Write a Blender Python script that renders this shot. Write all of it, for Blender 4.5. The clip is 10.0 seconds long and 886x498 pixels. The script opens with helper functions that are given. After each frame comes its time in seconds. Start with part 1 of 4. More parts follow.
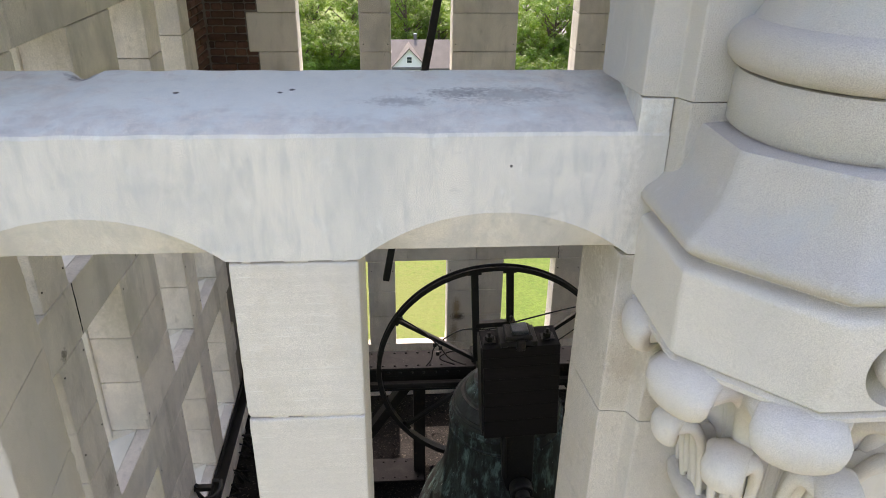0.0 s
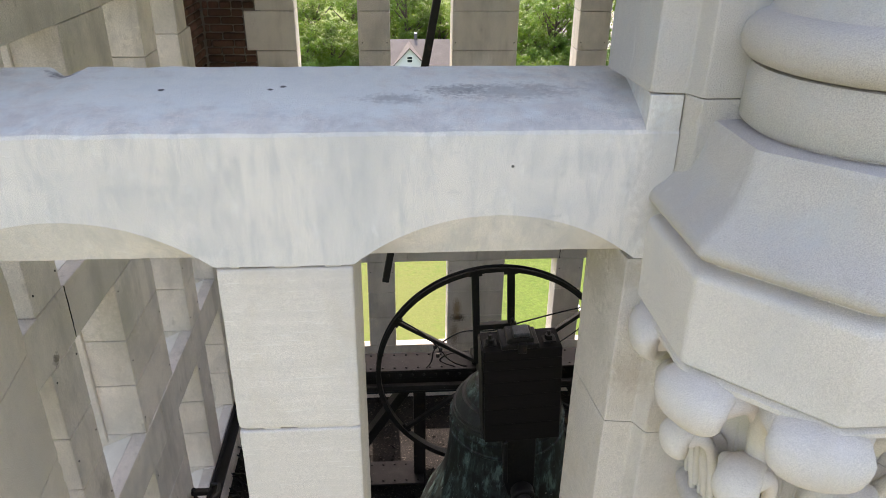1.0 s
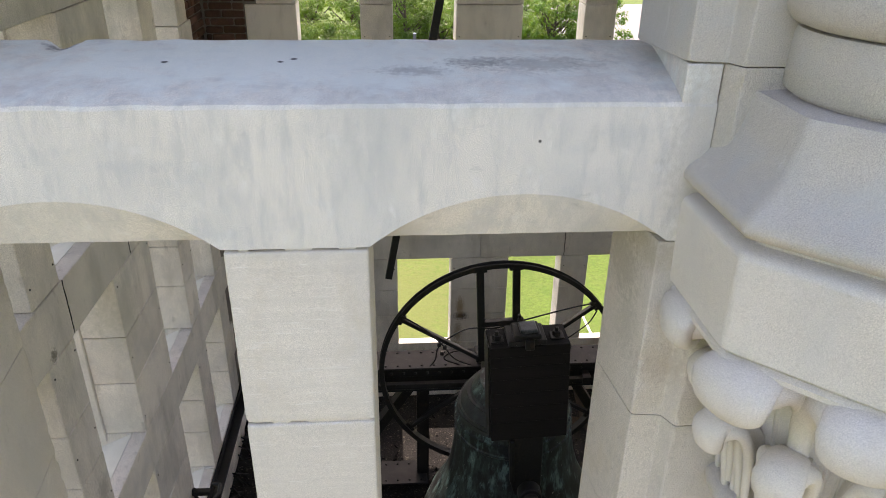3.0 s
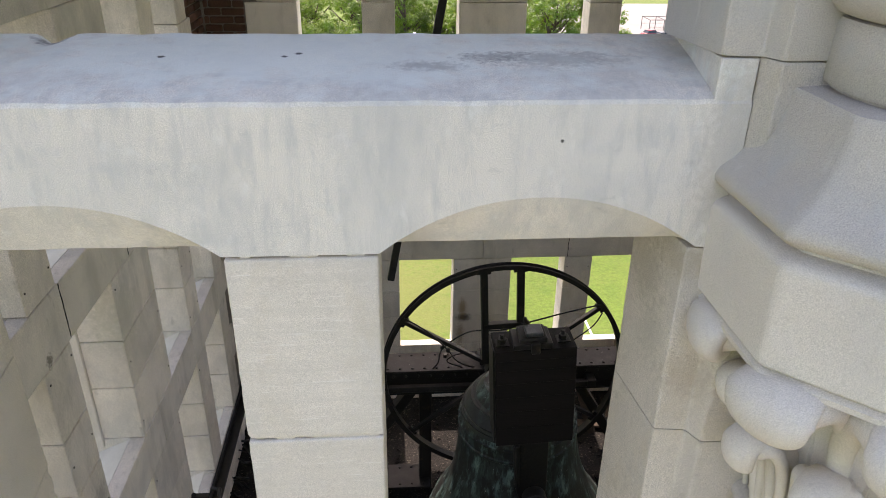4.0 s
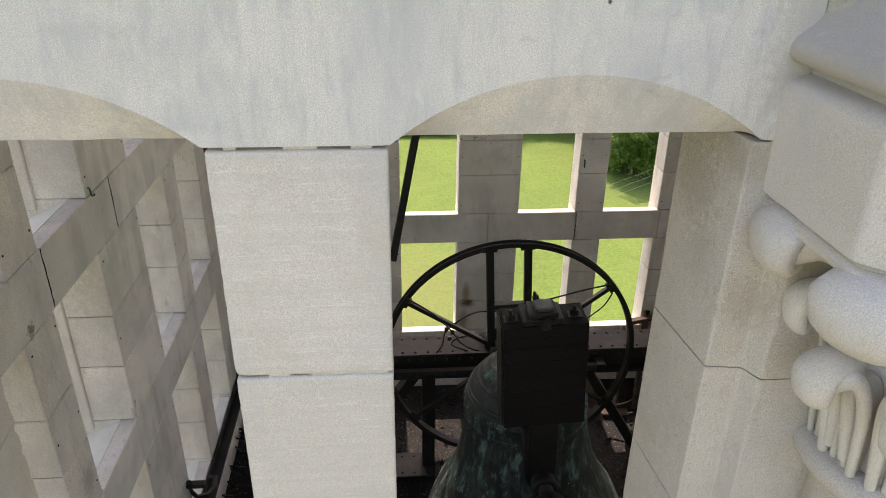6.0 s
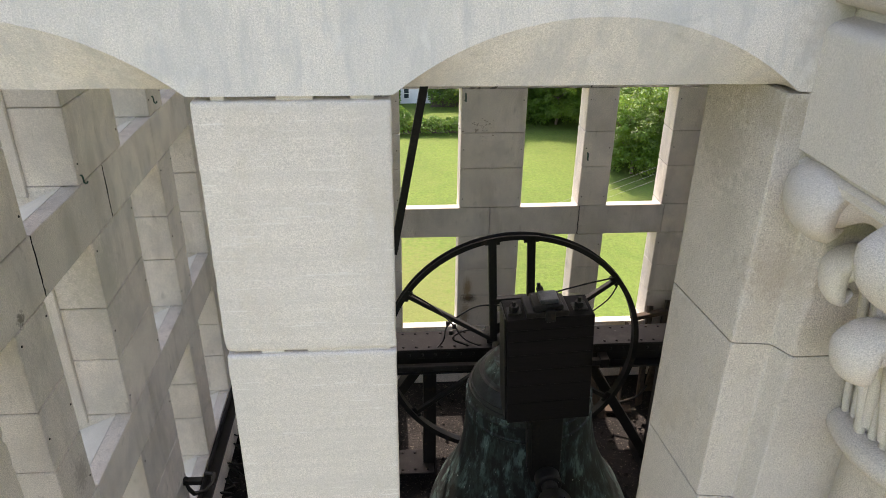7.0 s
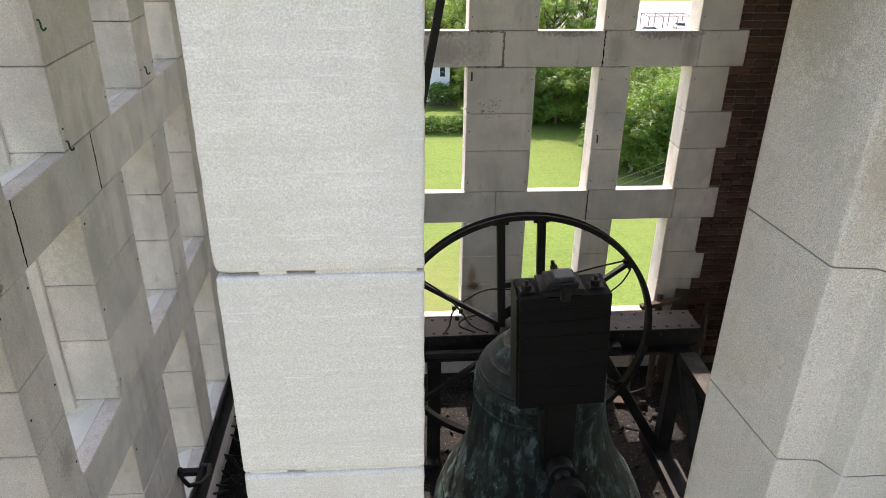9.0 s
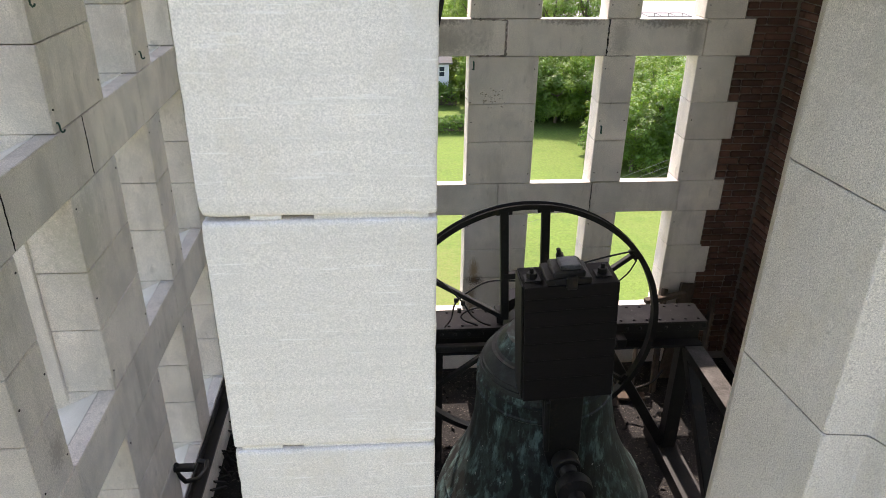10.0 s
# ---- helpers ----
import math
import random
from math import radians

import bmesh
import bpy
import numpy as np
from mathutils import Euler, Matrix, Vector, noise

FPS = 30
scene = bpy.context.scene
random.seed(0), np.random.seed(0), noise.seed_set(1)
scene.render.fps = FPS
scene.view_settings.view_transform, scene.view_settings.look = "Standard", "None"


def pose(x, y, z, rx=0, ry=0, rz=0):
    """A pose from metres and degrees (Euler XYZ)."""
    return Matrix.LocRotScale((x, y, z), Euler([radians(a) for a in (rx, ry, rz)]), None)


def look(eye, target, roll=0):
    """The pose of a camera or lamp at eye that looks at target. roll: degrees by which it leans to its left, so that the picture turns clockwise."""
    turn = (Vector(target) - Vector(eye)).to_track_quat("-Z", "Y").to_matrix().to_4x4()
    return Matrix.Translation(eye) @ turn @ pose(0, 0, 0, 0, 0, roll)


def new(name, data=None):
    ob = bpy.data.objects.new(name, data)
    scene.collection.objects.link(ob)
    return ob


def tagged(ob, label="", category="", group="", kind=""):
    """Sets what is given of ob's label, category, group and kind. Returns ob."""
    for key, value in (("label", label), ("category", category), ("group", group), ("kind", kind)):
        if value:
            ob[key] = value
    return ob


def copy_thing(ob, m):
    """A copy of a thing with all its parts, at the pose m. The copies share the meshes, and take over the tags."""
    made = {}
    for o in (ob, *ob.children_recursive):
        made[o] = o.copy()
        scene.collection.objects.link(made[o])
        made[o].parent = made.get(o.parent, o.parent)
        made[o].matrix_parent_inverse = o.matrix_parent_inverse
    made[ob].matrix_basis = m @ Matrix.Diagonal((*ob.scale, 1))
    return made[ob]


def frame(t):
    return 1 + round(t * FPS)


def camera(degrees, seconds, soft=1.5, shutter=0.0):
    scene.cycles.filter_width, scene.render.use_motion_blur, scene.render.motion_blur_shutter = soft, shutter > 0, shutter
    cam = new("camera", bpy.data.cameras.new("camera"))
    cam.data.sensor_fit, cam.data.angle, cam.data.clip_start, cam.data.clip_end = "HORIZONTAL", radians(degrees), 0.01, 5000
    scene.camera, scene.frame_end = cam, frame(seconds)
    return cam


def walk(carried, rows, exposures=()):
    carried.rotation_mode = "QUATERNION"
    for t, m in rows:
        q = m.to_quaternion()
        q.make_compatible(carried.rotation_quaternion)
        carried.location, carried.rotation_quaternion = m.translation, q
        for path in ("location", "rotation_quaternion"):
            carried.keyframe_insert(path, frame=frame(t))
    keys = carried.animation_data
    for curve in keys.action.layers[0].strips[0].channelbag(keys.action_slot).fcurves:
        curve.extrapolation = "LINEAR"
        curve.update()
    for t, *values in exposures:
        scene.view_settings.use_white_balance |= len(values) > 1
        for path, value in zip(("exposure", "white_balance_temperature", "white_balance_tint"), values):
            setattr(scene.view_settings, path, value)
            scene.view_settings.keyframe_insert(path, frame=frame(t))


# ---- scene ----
cam = camera(63.3, 10.0, soft=0.5)
PATH = [
    (0, (0.373, -1.476, 25.762), (0.515, 0.308, 24.87), 0.9),
    (0.5, (0.384, -1.44, 25.757), (0.525, 0.345, 24.865), 0.9),
    (1, (0.384, -1.403, 25.737), (0.524, 0.381, 24.844), 0.8),
    (1.5, (0.373, -1.368, 25.708), (0.515, 0.416, 24.816), 0.8),
    (2, (0.364, -1.357, 25.678), (0.505, 0.428, 24.787), 0.8),
    (2.5, (0.355, -1.354, 25.664), (0.497, 0.431, 24.773), 0.8),
    (4, (0.321, -1.245, 25.631), (0.465, 0.539, 24.739), 0.8),
    (4.5, (0.314, -1.194, 25.589), (0.458, 0.591, 24.697), 0.8),
    (5, (0.308, -1.171, 25.529), (0.454, 0.612, 24.635), 0.8),
    (5.5, (0.301, -1.148, 25.442), (0.446, 0.635, 24.549), 0.7),
    (7, (0.29, -1.058, 25.274), (0.435, 0.725, 24.381), 0.7),
    (7.5, (0.287, -1.014, 25.218), (0.433, 0.77, 24.325), 0.7),
    (8, (0.295, -0.977, 25.163), (0.44, 0.807, 24.271), 0.7),
    (8.5, (0.281, -0.936, 25.108), (0.429, 0.847, 24.215), 0.8),
    (9, (0.246, -0.905, 25.036), (0.395, 0.879, 24.143), 0.8),
    (9.5, (0.229, -0.879, 24.979), (0.379, 0.904, 24.087), 0.8),
    (10, (0.233, -0.831, 24.917), (0.384, 0.953, 24.025), 0.8),
]
walk(cam, [(t, look(eye, target, roll)) for t, eye, target, roll in PATH], [(0, 1.84, 7500, 25), (2.5, 1.79, 7500, 25), (5, 1.68, 7700, 25), (8, 1.86, 7400, 24), (10, 1.97, 7100, 24)])


# ---- light ----
SUN_ELEVATION, SUN_AZIMUTH = radians(51), radians(1)   # azimuth: degrees from +y towards -x
world = bpy.data.worlds.new("sky")
scene.world = world
world.use_nodes = True
wn, wl = world.node_tree.nodes, world.node_tree.links
sky = wn.new("ShaderNodeTexSky")
sky.sky_type, sky.sun_disc = "NISHITA", False
sky.sun_elevation, sky.sun_rotation = SUN_ELEVATION, -SUN_AZIMUTH
sky.air_density, sky.dust_density, sky.ozone_density = 1.15, 2.0, 0.35
wl.new(sky.outputs[0], wn["Background"].inputs[0])
wn["Background"].inputs[1].default_value = 0.15
sun = new("sun", bpy.data.lights.new("sun", "SUN"))
sun.data.energy, sun.data.angle, sun.data.color = 2.35, radians(0.53), (1.0, 0.95, 0.87)
sun_way = Vector((-math.sin(SUN_AZIMUTH) * math.cos(SUN_ELEVATION), math.cos(SUN_AZIMUTH) * math.cos(SUN_ELEVATION), math.sin(SUN_ELEVATION)))
sun.matrix_world = Matrix.Translation((0, 0, 60)) @ sun_way.to_track_quat("Z", "Y").to_matrix().to_4x4()


# ---- materials ----
def material(name, base, rough=0.8, metal=0.0, big=(1.0, 0.25), fine=(30.0, 0.15), bump=(60.0, 0.3, 0.004), tints=(), random_by="", spread=0.12, stretch=(1, 1, 1), spots=()):
    """A surface with a base colour, broad and fine variation, relief and optional stains.
    big, fine: scale and strength; bump: scale, strength and distance; tints: (scale, low, high, colour, amount, stretch)."""
    m = bpy.data.materials.new(name)
    m.use_nodes = True
    n, l = m.node_tree.nodes, m.node_tree.links
    p = n["Principled BSDF"]
    p.inputs["Roughness"].default_value, p.inputs["Metallic"].default_value = rough, metal
    p.inputs["Specular IOR Level"].default_value = 0.35
    co = n.new("ShaderNodeTexCoord")
    geo = n.new("ShaderNodeNewGeometry")

    def coords(st):
        mp = n.new("ShaderNodeMapping")
        mp.inputs["Scale"].default_value = st
        l.new(geo.outputs["Position"], mp.inputs["Vector"])
        return mp.outputs[0]

    def tex(scale, detail=6.0, st=(1, 1, 1), roughness=0.6):
        t = n.new("ShaderNodeTexNoise")
        t.inputs["Scale"].default_value, t.inputs["Detail"].default_value, t.inputs["Roughness"].default_value = scale, detail, roughness
        l.new(coords(st), t.inputs["Vector"])
        return t.outputs["Fac"]

    def span(src, lo, hi, a, b):
        r = n.new("ShaderNodeMapRange")
        r.inputs[1].default_value, r.inputs[2].default_value, r.inputs[3].default_value, r.inputs[4].default_value = lo, hi, a, b
        l.new(src, r.inputs[0])
        return r.outputs[0]

    def mix(kind, fac, a, b):
        x = n.new("ShaderNodeMix")
        x.data_type, x.blend_type = "RGBA", kind
        for sock, v in ((x.inputs[0], fac), (x.inputs[6], a), (x.inputs[7], b)):
            if hasattr(v, "links"):
                l.new(v, sock)
            else:
                sock.default_value = v
        return x.outputs[2]

    def grey(src):
        c = n.new("ShaderNodeCombineColor")
        for k in range(3):
            l.new(src, c.inputs[k])
        return c.outputs[0]

    col = (*base, 1)
    col = mix("MULTIPLY", 1.0, col, grey(span(tex(big[0], 5, stretch), 0.3, 0.7, 1 - big[1], 1 + big[1])))
    col = mix("MULTIPLY", 1.0, col, grey(span(tex(fine[0], 6, stretch, 0.78), 0.3, 0.7, 1 - fine[1], 1 + fine[1])))
    if random_by:
        src = n.new("ShaderNodeObjectInfo").outputs["Random"] if random_by == "object" else geo.outputs["Random Per Island"]
        col = mix("MULTIPLY", 1.0, col, grey(span(src, 0, 1, 1 - spread, 1 + spread)))
    for scale, lo, hi, tint, amount, st in tints:
        col = mix("MIX", span(tex(scale, 7, st, 0.65), lo, hi, 0, amount), col, (*tint, 1))
    for place, size, tint, amount in spots:
        mp = n.new("ShaderNodeMapping")
        mp.vector_type = "POINT"
        mp.inputs["Scale"].default_value = [1 / k for k in size]
        mp.inputs["Location"].default_value = [-c / k for c, k in zip(place, size)]
        l.new(geo.outputs["Position"], mp.inputs["Vector"])
        far = n.new("ShaderNodeVectorMath")
        far.operation = "LENGTH"
        l.new(mp.outputs[0], far.inputs[0])
        add = n.new("ShaderNodeMath")
        add.operation = "ADD"
        l.new(far.outputs["Value"], add.inputs[0])
        l.new(span(tex(14.0 / max(size[0], 0.2), 6), 0.3, 0.7, -0.45, 0.45), add.inputs[1])
        col = mix("MIX", span(add.outputs[0], 0.35, 1.0, amount, 0.0), col, (*tint, 1))
    l.new(col, p.inputs["Base Color"])
    b = n.new("ShaderNodeBump")
    b.inputs["Strength"].default_value, b.inputs["Distance"].default_value = bump[1], bump[2]
    l.new(tex(bump[0], 8, stretch, 0.7), b.inputs["Height"])
    l.new(b.outputs[0], p.inputs["Normal"])
    return m


STONE = material("limestone", (0.62, 0.57, 0.505), 0.85, big=(2.2, 0.08), fine=(420, 0.36), bump=(260, 0.6, 0.0022), random_by="object", spread=0.05,
                 tints=[(3.0, 0.46, 0.68, (0.48, 0.465, 0.44), 0.6, (1, 1, 0.3)), (9.0, 0.55, 0.75, (0.53, 0.44, 0.30), 0.35, (1, 1, 0.5)), (9.0, 0.46, 0.64, (0.51, 0.48, 0.43), 0.3, (0.12, 1, 4)), (90.0, 0.60, 0.67, (0.78, 0.75, 0.70), 0.55, (0.10, 1, 2.2)), (120.0, 0.55, 0.75, (0.50, 0.46, 0.41), 0.4, (0.4, 1, 1.5))])
CARVED = material("rough_grey_limestone", (0.58, 0.53, 0.465), 0.88, big=(2.5, 0.10), fine=(420, 0.55), bump=(240, 1.0, 0.0032), random_by="object", spread=0.04,
                  tints=[(3.0, 0.46, 0.68, (0.45, 0.435, 0.41), 0.6, (1, 1, 0.4)), (8.0, 0.55, 0.75, (0.51, 0.43, 0.30), 0.4, (1, 1, 0.6)), (110.0, 0.55, 0.75, (0.42, 0.385, 0.335), 0.45, (1, 1, 1)), (18.0, 0.56, 0.72, (0.42, 0.385, 0.33), 0.5, (1, 1, 1)), (60.0, 0.60, 0.70, (0.30, 0.275, 0.235), 0.5, (1, 1, 1))],
                  spots=[((0.895, 0.15, 24.87), (0.09, 0.10, 0.10), (0.37, 0.335, 0.275), 0.55), ((0.90, 0.09, 24.74), (0.09, 0.07, 0.12), (0.42, 0.395, 0.34), 0.45), ((0.905, 0.03, 24.96), (0.09, 0.14, 0.05), (0.36, 0.31, 0.22), 0.45), ((0.96, -0.01, 24.68), (0.07, 0.08, 0.07), (0.40, 0.335, 0.26), 0.45), ((1.01, -0.05, 24.82), (0.08, 0.06, 0.08), (0.44, 0.39, 0.28), 0.5)])
# first spot paints sky light on the transom top, paler and bluer
WEATHERED_SKYLIT = material("weathered_skylit_limestone", (0.70, 0.66, 0.60), 0.85, big=(2.2, 0.06), fine=(420, 0.40), bump=(240, 0.8, 0.0026),
                     tints=[(3.0, 0.46, 0.66, (0.52, 0.525, 0.515), 0.6, (0.8, 1, 0.4)), (7.0, 0.46, 0.68, (0.48, 0.487, 0.48), 0.48, (1.2, 1.0, 0.40)), (26.0, 0.48, 0.64, (0.48, 0.485, 0.475), 0.5, (1.2, 0.7, 0.3)), (9.0, 0.52, 0.64, (0.44, 0.46, 0.465), 0.3, (0.5, 2.2, 1.0)), (40.0, 0.57, 0.70, (0.80, 0.79, 0.76), 0.4, (0.6, 1, 0.4)), (26.0, 0.62, 0.74, (0.34, 0.345, 0.34), 0.4, (0.5, 1, 1)), (150.0, 0.55, 0.75, (0.52, 0.50, 0.47), 0.4, (1, 1, 1))],
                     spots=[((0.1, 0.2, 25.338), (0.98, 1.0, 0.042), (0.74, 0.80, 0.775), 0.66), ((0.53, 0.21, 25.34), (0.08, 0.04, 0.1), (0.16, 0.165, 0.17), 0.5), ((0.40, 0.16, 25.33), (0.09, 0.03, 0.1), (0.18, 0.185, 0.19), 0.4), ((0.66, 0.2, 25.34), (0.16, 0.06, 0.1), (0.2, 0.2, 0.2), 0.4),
                            ((-0.12, 0.217, 25.335), (0.008, 0.010, 0.03), (0.03, 0.03, 0.03), 0.9), ((0.118, 0.218, 25.335), (0.011, 0.007, 0.03), (0.05, 0.05, 0.05), 0.9), ((0.145, 0.235, 25.335), (0.008, 0.008, 0.03), (0.04, 0.04, 0.04), 0.9), ((-0.375, 0.345, 25.33), (0.045, 0.03, 0.05), (0.16, 0.16, 0.16), 0.8), ((0.638, 0.0, 25.224), (0.004, 0.02, 0.004), (0.05, 0.05, 0.05), 0.95), ((0.965, 0.0, 25.19), (0.085, 0.08, 0.22), (0.50, 0.465, 0.41), 0.5), ((0.435, 0.375, 25.345), (0.008, 0.02, 0.03), (0.8, 0.8, 0.8), 0.95), ((0.173, 0.02, 25.33), (0.012, 0.012, 0.02), (0.75, 0.75, 0.75), 0.9)])
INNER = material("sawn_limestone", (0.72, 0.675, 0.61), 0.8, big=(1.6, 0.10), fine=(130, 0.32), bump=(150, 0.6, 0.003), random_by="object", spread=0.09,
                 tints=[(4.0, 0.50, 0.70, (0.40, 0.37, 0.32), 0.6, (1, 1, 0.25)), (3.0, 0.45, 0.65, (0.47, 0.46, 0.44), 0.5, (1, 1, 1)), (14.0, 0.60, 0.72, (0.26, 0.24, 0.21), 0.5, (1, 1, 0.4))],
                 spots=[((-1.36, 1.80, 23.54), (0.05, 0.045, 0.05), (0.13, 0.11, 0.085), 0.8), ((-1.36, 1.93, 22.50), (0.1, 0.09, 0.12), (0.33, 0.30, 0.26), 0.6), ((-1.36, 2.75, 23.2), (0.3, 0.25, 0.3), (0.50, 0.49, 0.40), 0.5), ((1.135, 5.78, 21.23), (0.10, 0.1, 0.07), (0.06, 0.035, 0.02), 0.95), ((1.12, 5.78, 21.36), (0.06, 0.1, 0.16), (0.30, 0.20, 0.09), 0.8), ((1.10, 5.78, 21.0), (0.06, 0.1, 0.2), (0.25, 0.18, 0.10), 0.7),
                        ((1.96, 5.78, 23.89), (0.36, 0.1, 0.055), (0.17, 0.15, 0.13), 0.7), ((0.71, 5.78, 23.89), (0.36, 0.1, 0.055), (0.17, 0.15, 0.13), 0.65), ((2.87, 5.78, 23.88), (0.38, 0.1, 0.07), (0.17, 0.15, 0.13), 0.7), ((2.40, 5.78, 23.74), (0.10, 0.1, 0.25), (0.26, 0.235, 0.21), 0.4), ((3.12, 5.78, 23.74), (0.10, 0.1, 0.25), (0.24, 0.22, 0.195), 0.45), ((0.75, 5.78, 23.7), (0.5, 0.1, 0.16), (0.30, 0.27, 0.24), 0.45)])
BRICK = material("brick", (0.125, 0.064, 0.046), 0.9, big=(3, 0.25), fine=(90, 0.25), bump=(120, 0.6, 0.006), random_by="object", spread=0.35,
                 tints=[(6.0, 0.55, 0.75, (0.10, 0.07, 0.06), 0.6, (1, 1, 1))])
MORTAR = material("mortar", (0.22, 0.195, 0.17), 0.95, big=(4, 0.2), fine=(80, 0.2), bump=(150, 0.6, 0.006))
JOINT = material("pointing", (0.30, 0.27, 0.22), 0.95, big=(6, 0.3), fine=(90, 0.3))
IRON = material("black_painted_iron", (0.012, 0.0115, 0.011), 0.55, 0.0, big=(4, 0.4), fine=(60, 0.4), bump=(90, 0.3, 0.003),
                tints=[(9.0, 0.58, 0.74, (0.07, 0.045, 0.03), 0.7, (1, 1, 1))])
TIMBER = material("dark_stained_timber", (0.0065, 0.0048, 0.0050), 0.8, big=(3, 0.3), fine=(40, 0.4), bump=(45, 0.5, 0.006), stretch=(0.3, 1, 3))
BRONZE = material("verdigris_bronze", (0.018, 0.020, 0.019), 0.55, 0.2, big=(5, 0.35), fine=(50, 0.3), bump=(60, 0.3, 0.003),
                  tints=[(5.0, 0.44, 0.60, (0.050, 0.082, 0.078), 0.75, (1, 1, 0.6)), (12.0, 0.50, 0.62, (0.16, 0.27, 0.26), 0.6, (1, 1, 0.3)), (9.0, 0.49, 0.55, (0.012, 0.013, 0.013), 0.9, (1, 1, 0.4)), (30.0, 0.52, 0.60, (0.013, 0.013, 0.013), 0.7, (1, 1, 0.22)), (45.0, 0.67, 0.70, (0.5, 0.54, 0.52), 0.8, (1, 1, 0.5))])
DULL_BRONZE = material("dull_dark_bronze", (0.026, 0.028, 0.027), 0.6, 0.2, big=(4, 0.35), fine=(60, 0.3), bump=(80, 0.3, 0.003), tints=[(9.0, 0.55, 0.7, (0.07, 0.10, 0.09), 0.5, (1, 1, 0.5))])
LITTER = material("dark_gravel", (0.021, 0.0195, 0.0185), 0.95, big=(3, 0.4), fine=(40, 0.6), bump=(70, 1.0, 0.02), tints=[(45.0, 0.58, 0.68, (0.24, 0.215, 0.18), 0.75, (1, 1, 1))])
OLD_WOOD = material("grey_old_wood", (0.075, 0.056, 0.042), 0.9, big=(4, 0.3), fine=(40, 0.3), bump=(50, 0.5, 0.005), stretch=(6, 1, 6))
GRASS = material("lawn", (0.090, 0.147, 0.019), 0.95, big=(0.08, 0.14), fine=(3.5, 0.45), bump=(6, 0.8, 0.08),
                 tints=[(0.06, 0.45, 0.7, (0.12, 0.158, 0.032), 0.5, (1, 1, 1)), (1.2, 0.50, 0.7, (0.13, 0.165, 0.04), 0.5, (0.25, 1, 1)), (0.9, 0.5, 0.62, (0.06, 0.125, 0.014), 0.35, (1, 0.5, 1)), (5.0, 0.55, 0.75, (0.15, 0.15, 0.05), 0.45, (1, 1, 1))],
                 spots=[((1.0, 42, 0), (7.0, 11.0, 1.0), (0.145, 0.152, 0.046), 0.6), ((-6.0, 52, 0), (7.0, 9.0, 1.0), (0.15, 0.15, 0.045), 0.5)])
LEAF = material("leaves", (0.074, 0.160, 0.022), 0.42, big=(0.14, 0.45), fine=(1.2, 0.5), bump=(4, 0.2, 0.02), random_by="island", spread=0.65,
                tints=[(0.16, 0.54, 0.64, (0.15, 0.21, 0.025), 0.6, (1, 1, 1))])
def translucent(m, tint, amount):
    """Lets light through thin leaves."""
    n, l = m.node_tree.nodes, m.node_tree.links
    t, x = n.new("ShaderNodeBsdfTranslucent"), n.new("ShaderNodeMixShader")
    t.inputs[0].default_value = (*tint, 1)
    x.inputs[0].default_value = amount
    l.new(n["Principled BSDF"].outputs[0], x.inputs[1])
    l.new(t.outputs[0], x.inputs[2])
    l.new(x.outputs[0], n["Material Output"].inputs[0])


translucent(LEAF, (0.25, 0.42, 0.03), 0.34)
# grimed stone, darkened further to put overhead shade into the upper pieces
GRIMED_SHADED = material("grimed_shaded_limestone", (0.505, 0.468, 0.418), 0.88, big=(2.5, 0.10), fine=(480, 0.42), bump=(260, 0.9, 0.0028), random_by="object", spread=0.04,
                  tints=[(3.0, 0.46, 0.68, (0.41, 0.405, 0.395), 0.6, (1, 1, 0.5)), (7.0, 0.50, 0.66, (0.44, 0.455, 0.455), 0.5, (1, 1, 1)), (110.0, 0.55, 0.75, (0.38, 0.355, 0.32), 0.45, (1, 1, 1)), (40.0, 0.60, 0.70, (0.62, 0.60, 0.56), 0.4, (1, 1, 0.25))])
PALE_CARVED = material("pale_carved_limestone", (0.645, 0.60, 0.54), 0.88, big=(2.5, 0.08), fine=(480, 0.40), bump=(260, 0.9, 0.0028), random_by="object", spread=0.03,
                       tints=[(3.0, 0.48, 0.70, (0.56, 0.55, 0.535), 0.5, (1, 1, 0.4)), (9.0, 0.56, 0.75, (0.58, 0.51, 0.40), 0.35, (1, 1, 0.6)), (110.0, 0.55, 0.75, (0.50, 0.465, 0.42), 0.45, (1, 1, 1)), (60.0, 0.62, 0.70, (0.42, 0.39, 0.35), 0.4, (1, 1, 1))])
BARK = material("bark", (0.10, 0.075, 0.055), 0.95, fine=(20, 0.3), bump=(15, 0.8, 0.03))
PAVING = material("pale_paving", (0.25, 0.24, 0.225), 0.9, big=(0.2, 0.1), fine=(4, 0.1))
BOUNCE_APRON = material("bounce_paving", (0.185, 0.160, 0.130), 0.9, big=(0.15, 0.15), fine=(3, 0.15))
SIDING = material("white_siding", (0.75, 0.76, 0.75), 0.7, big=(0.5, 0.05), fine=(6, 0.05))
ROOFING = material("brown_shingles", (0.135, 0.128, 0.118), 0.9, big=(0.6, 0.12), fine=(9, 0.2))
SILL = material("bleached_limestone", (0.66, 0.64, 0.58), 0.8, big=(3, 0.10), fine=(120, 0.08), bump=(160, 0.3, 0.003))
IRON_DUSTY = material("dusty_black_iron", (0.017, 0.016, 0.0155), 0.6, 0.0, big=(4, 0.35), fine=(60, 0.4), bump=(90, 0.3, 0.003),
                      tints=[(7.0, 0.5, 0.72, (0.05, 0.046, 0.042), 0.6, (1, 1, 1)), (40.0, 0.66, 0.72, (0.4, 0.4, 0.38), 0.7, (1, 1, 1))])
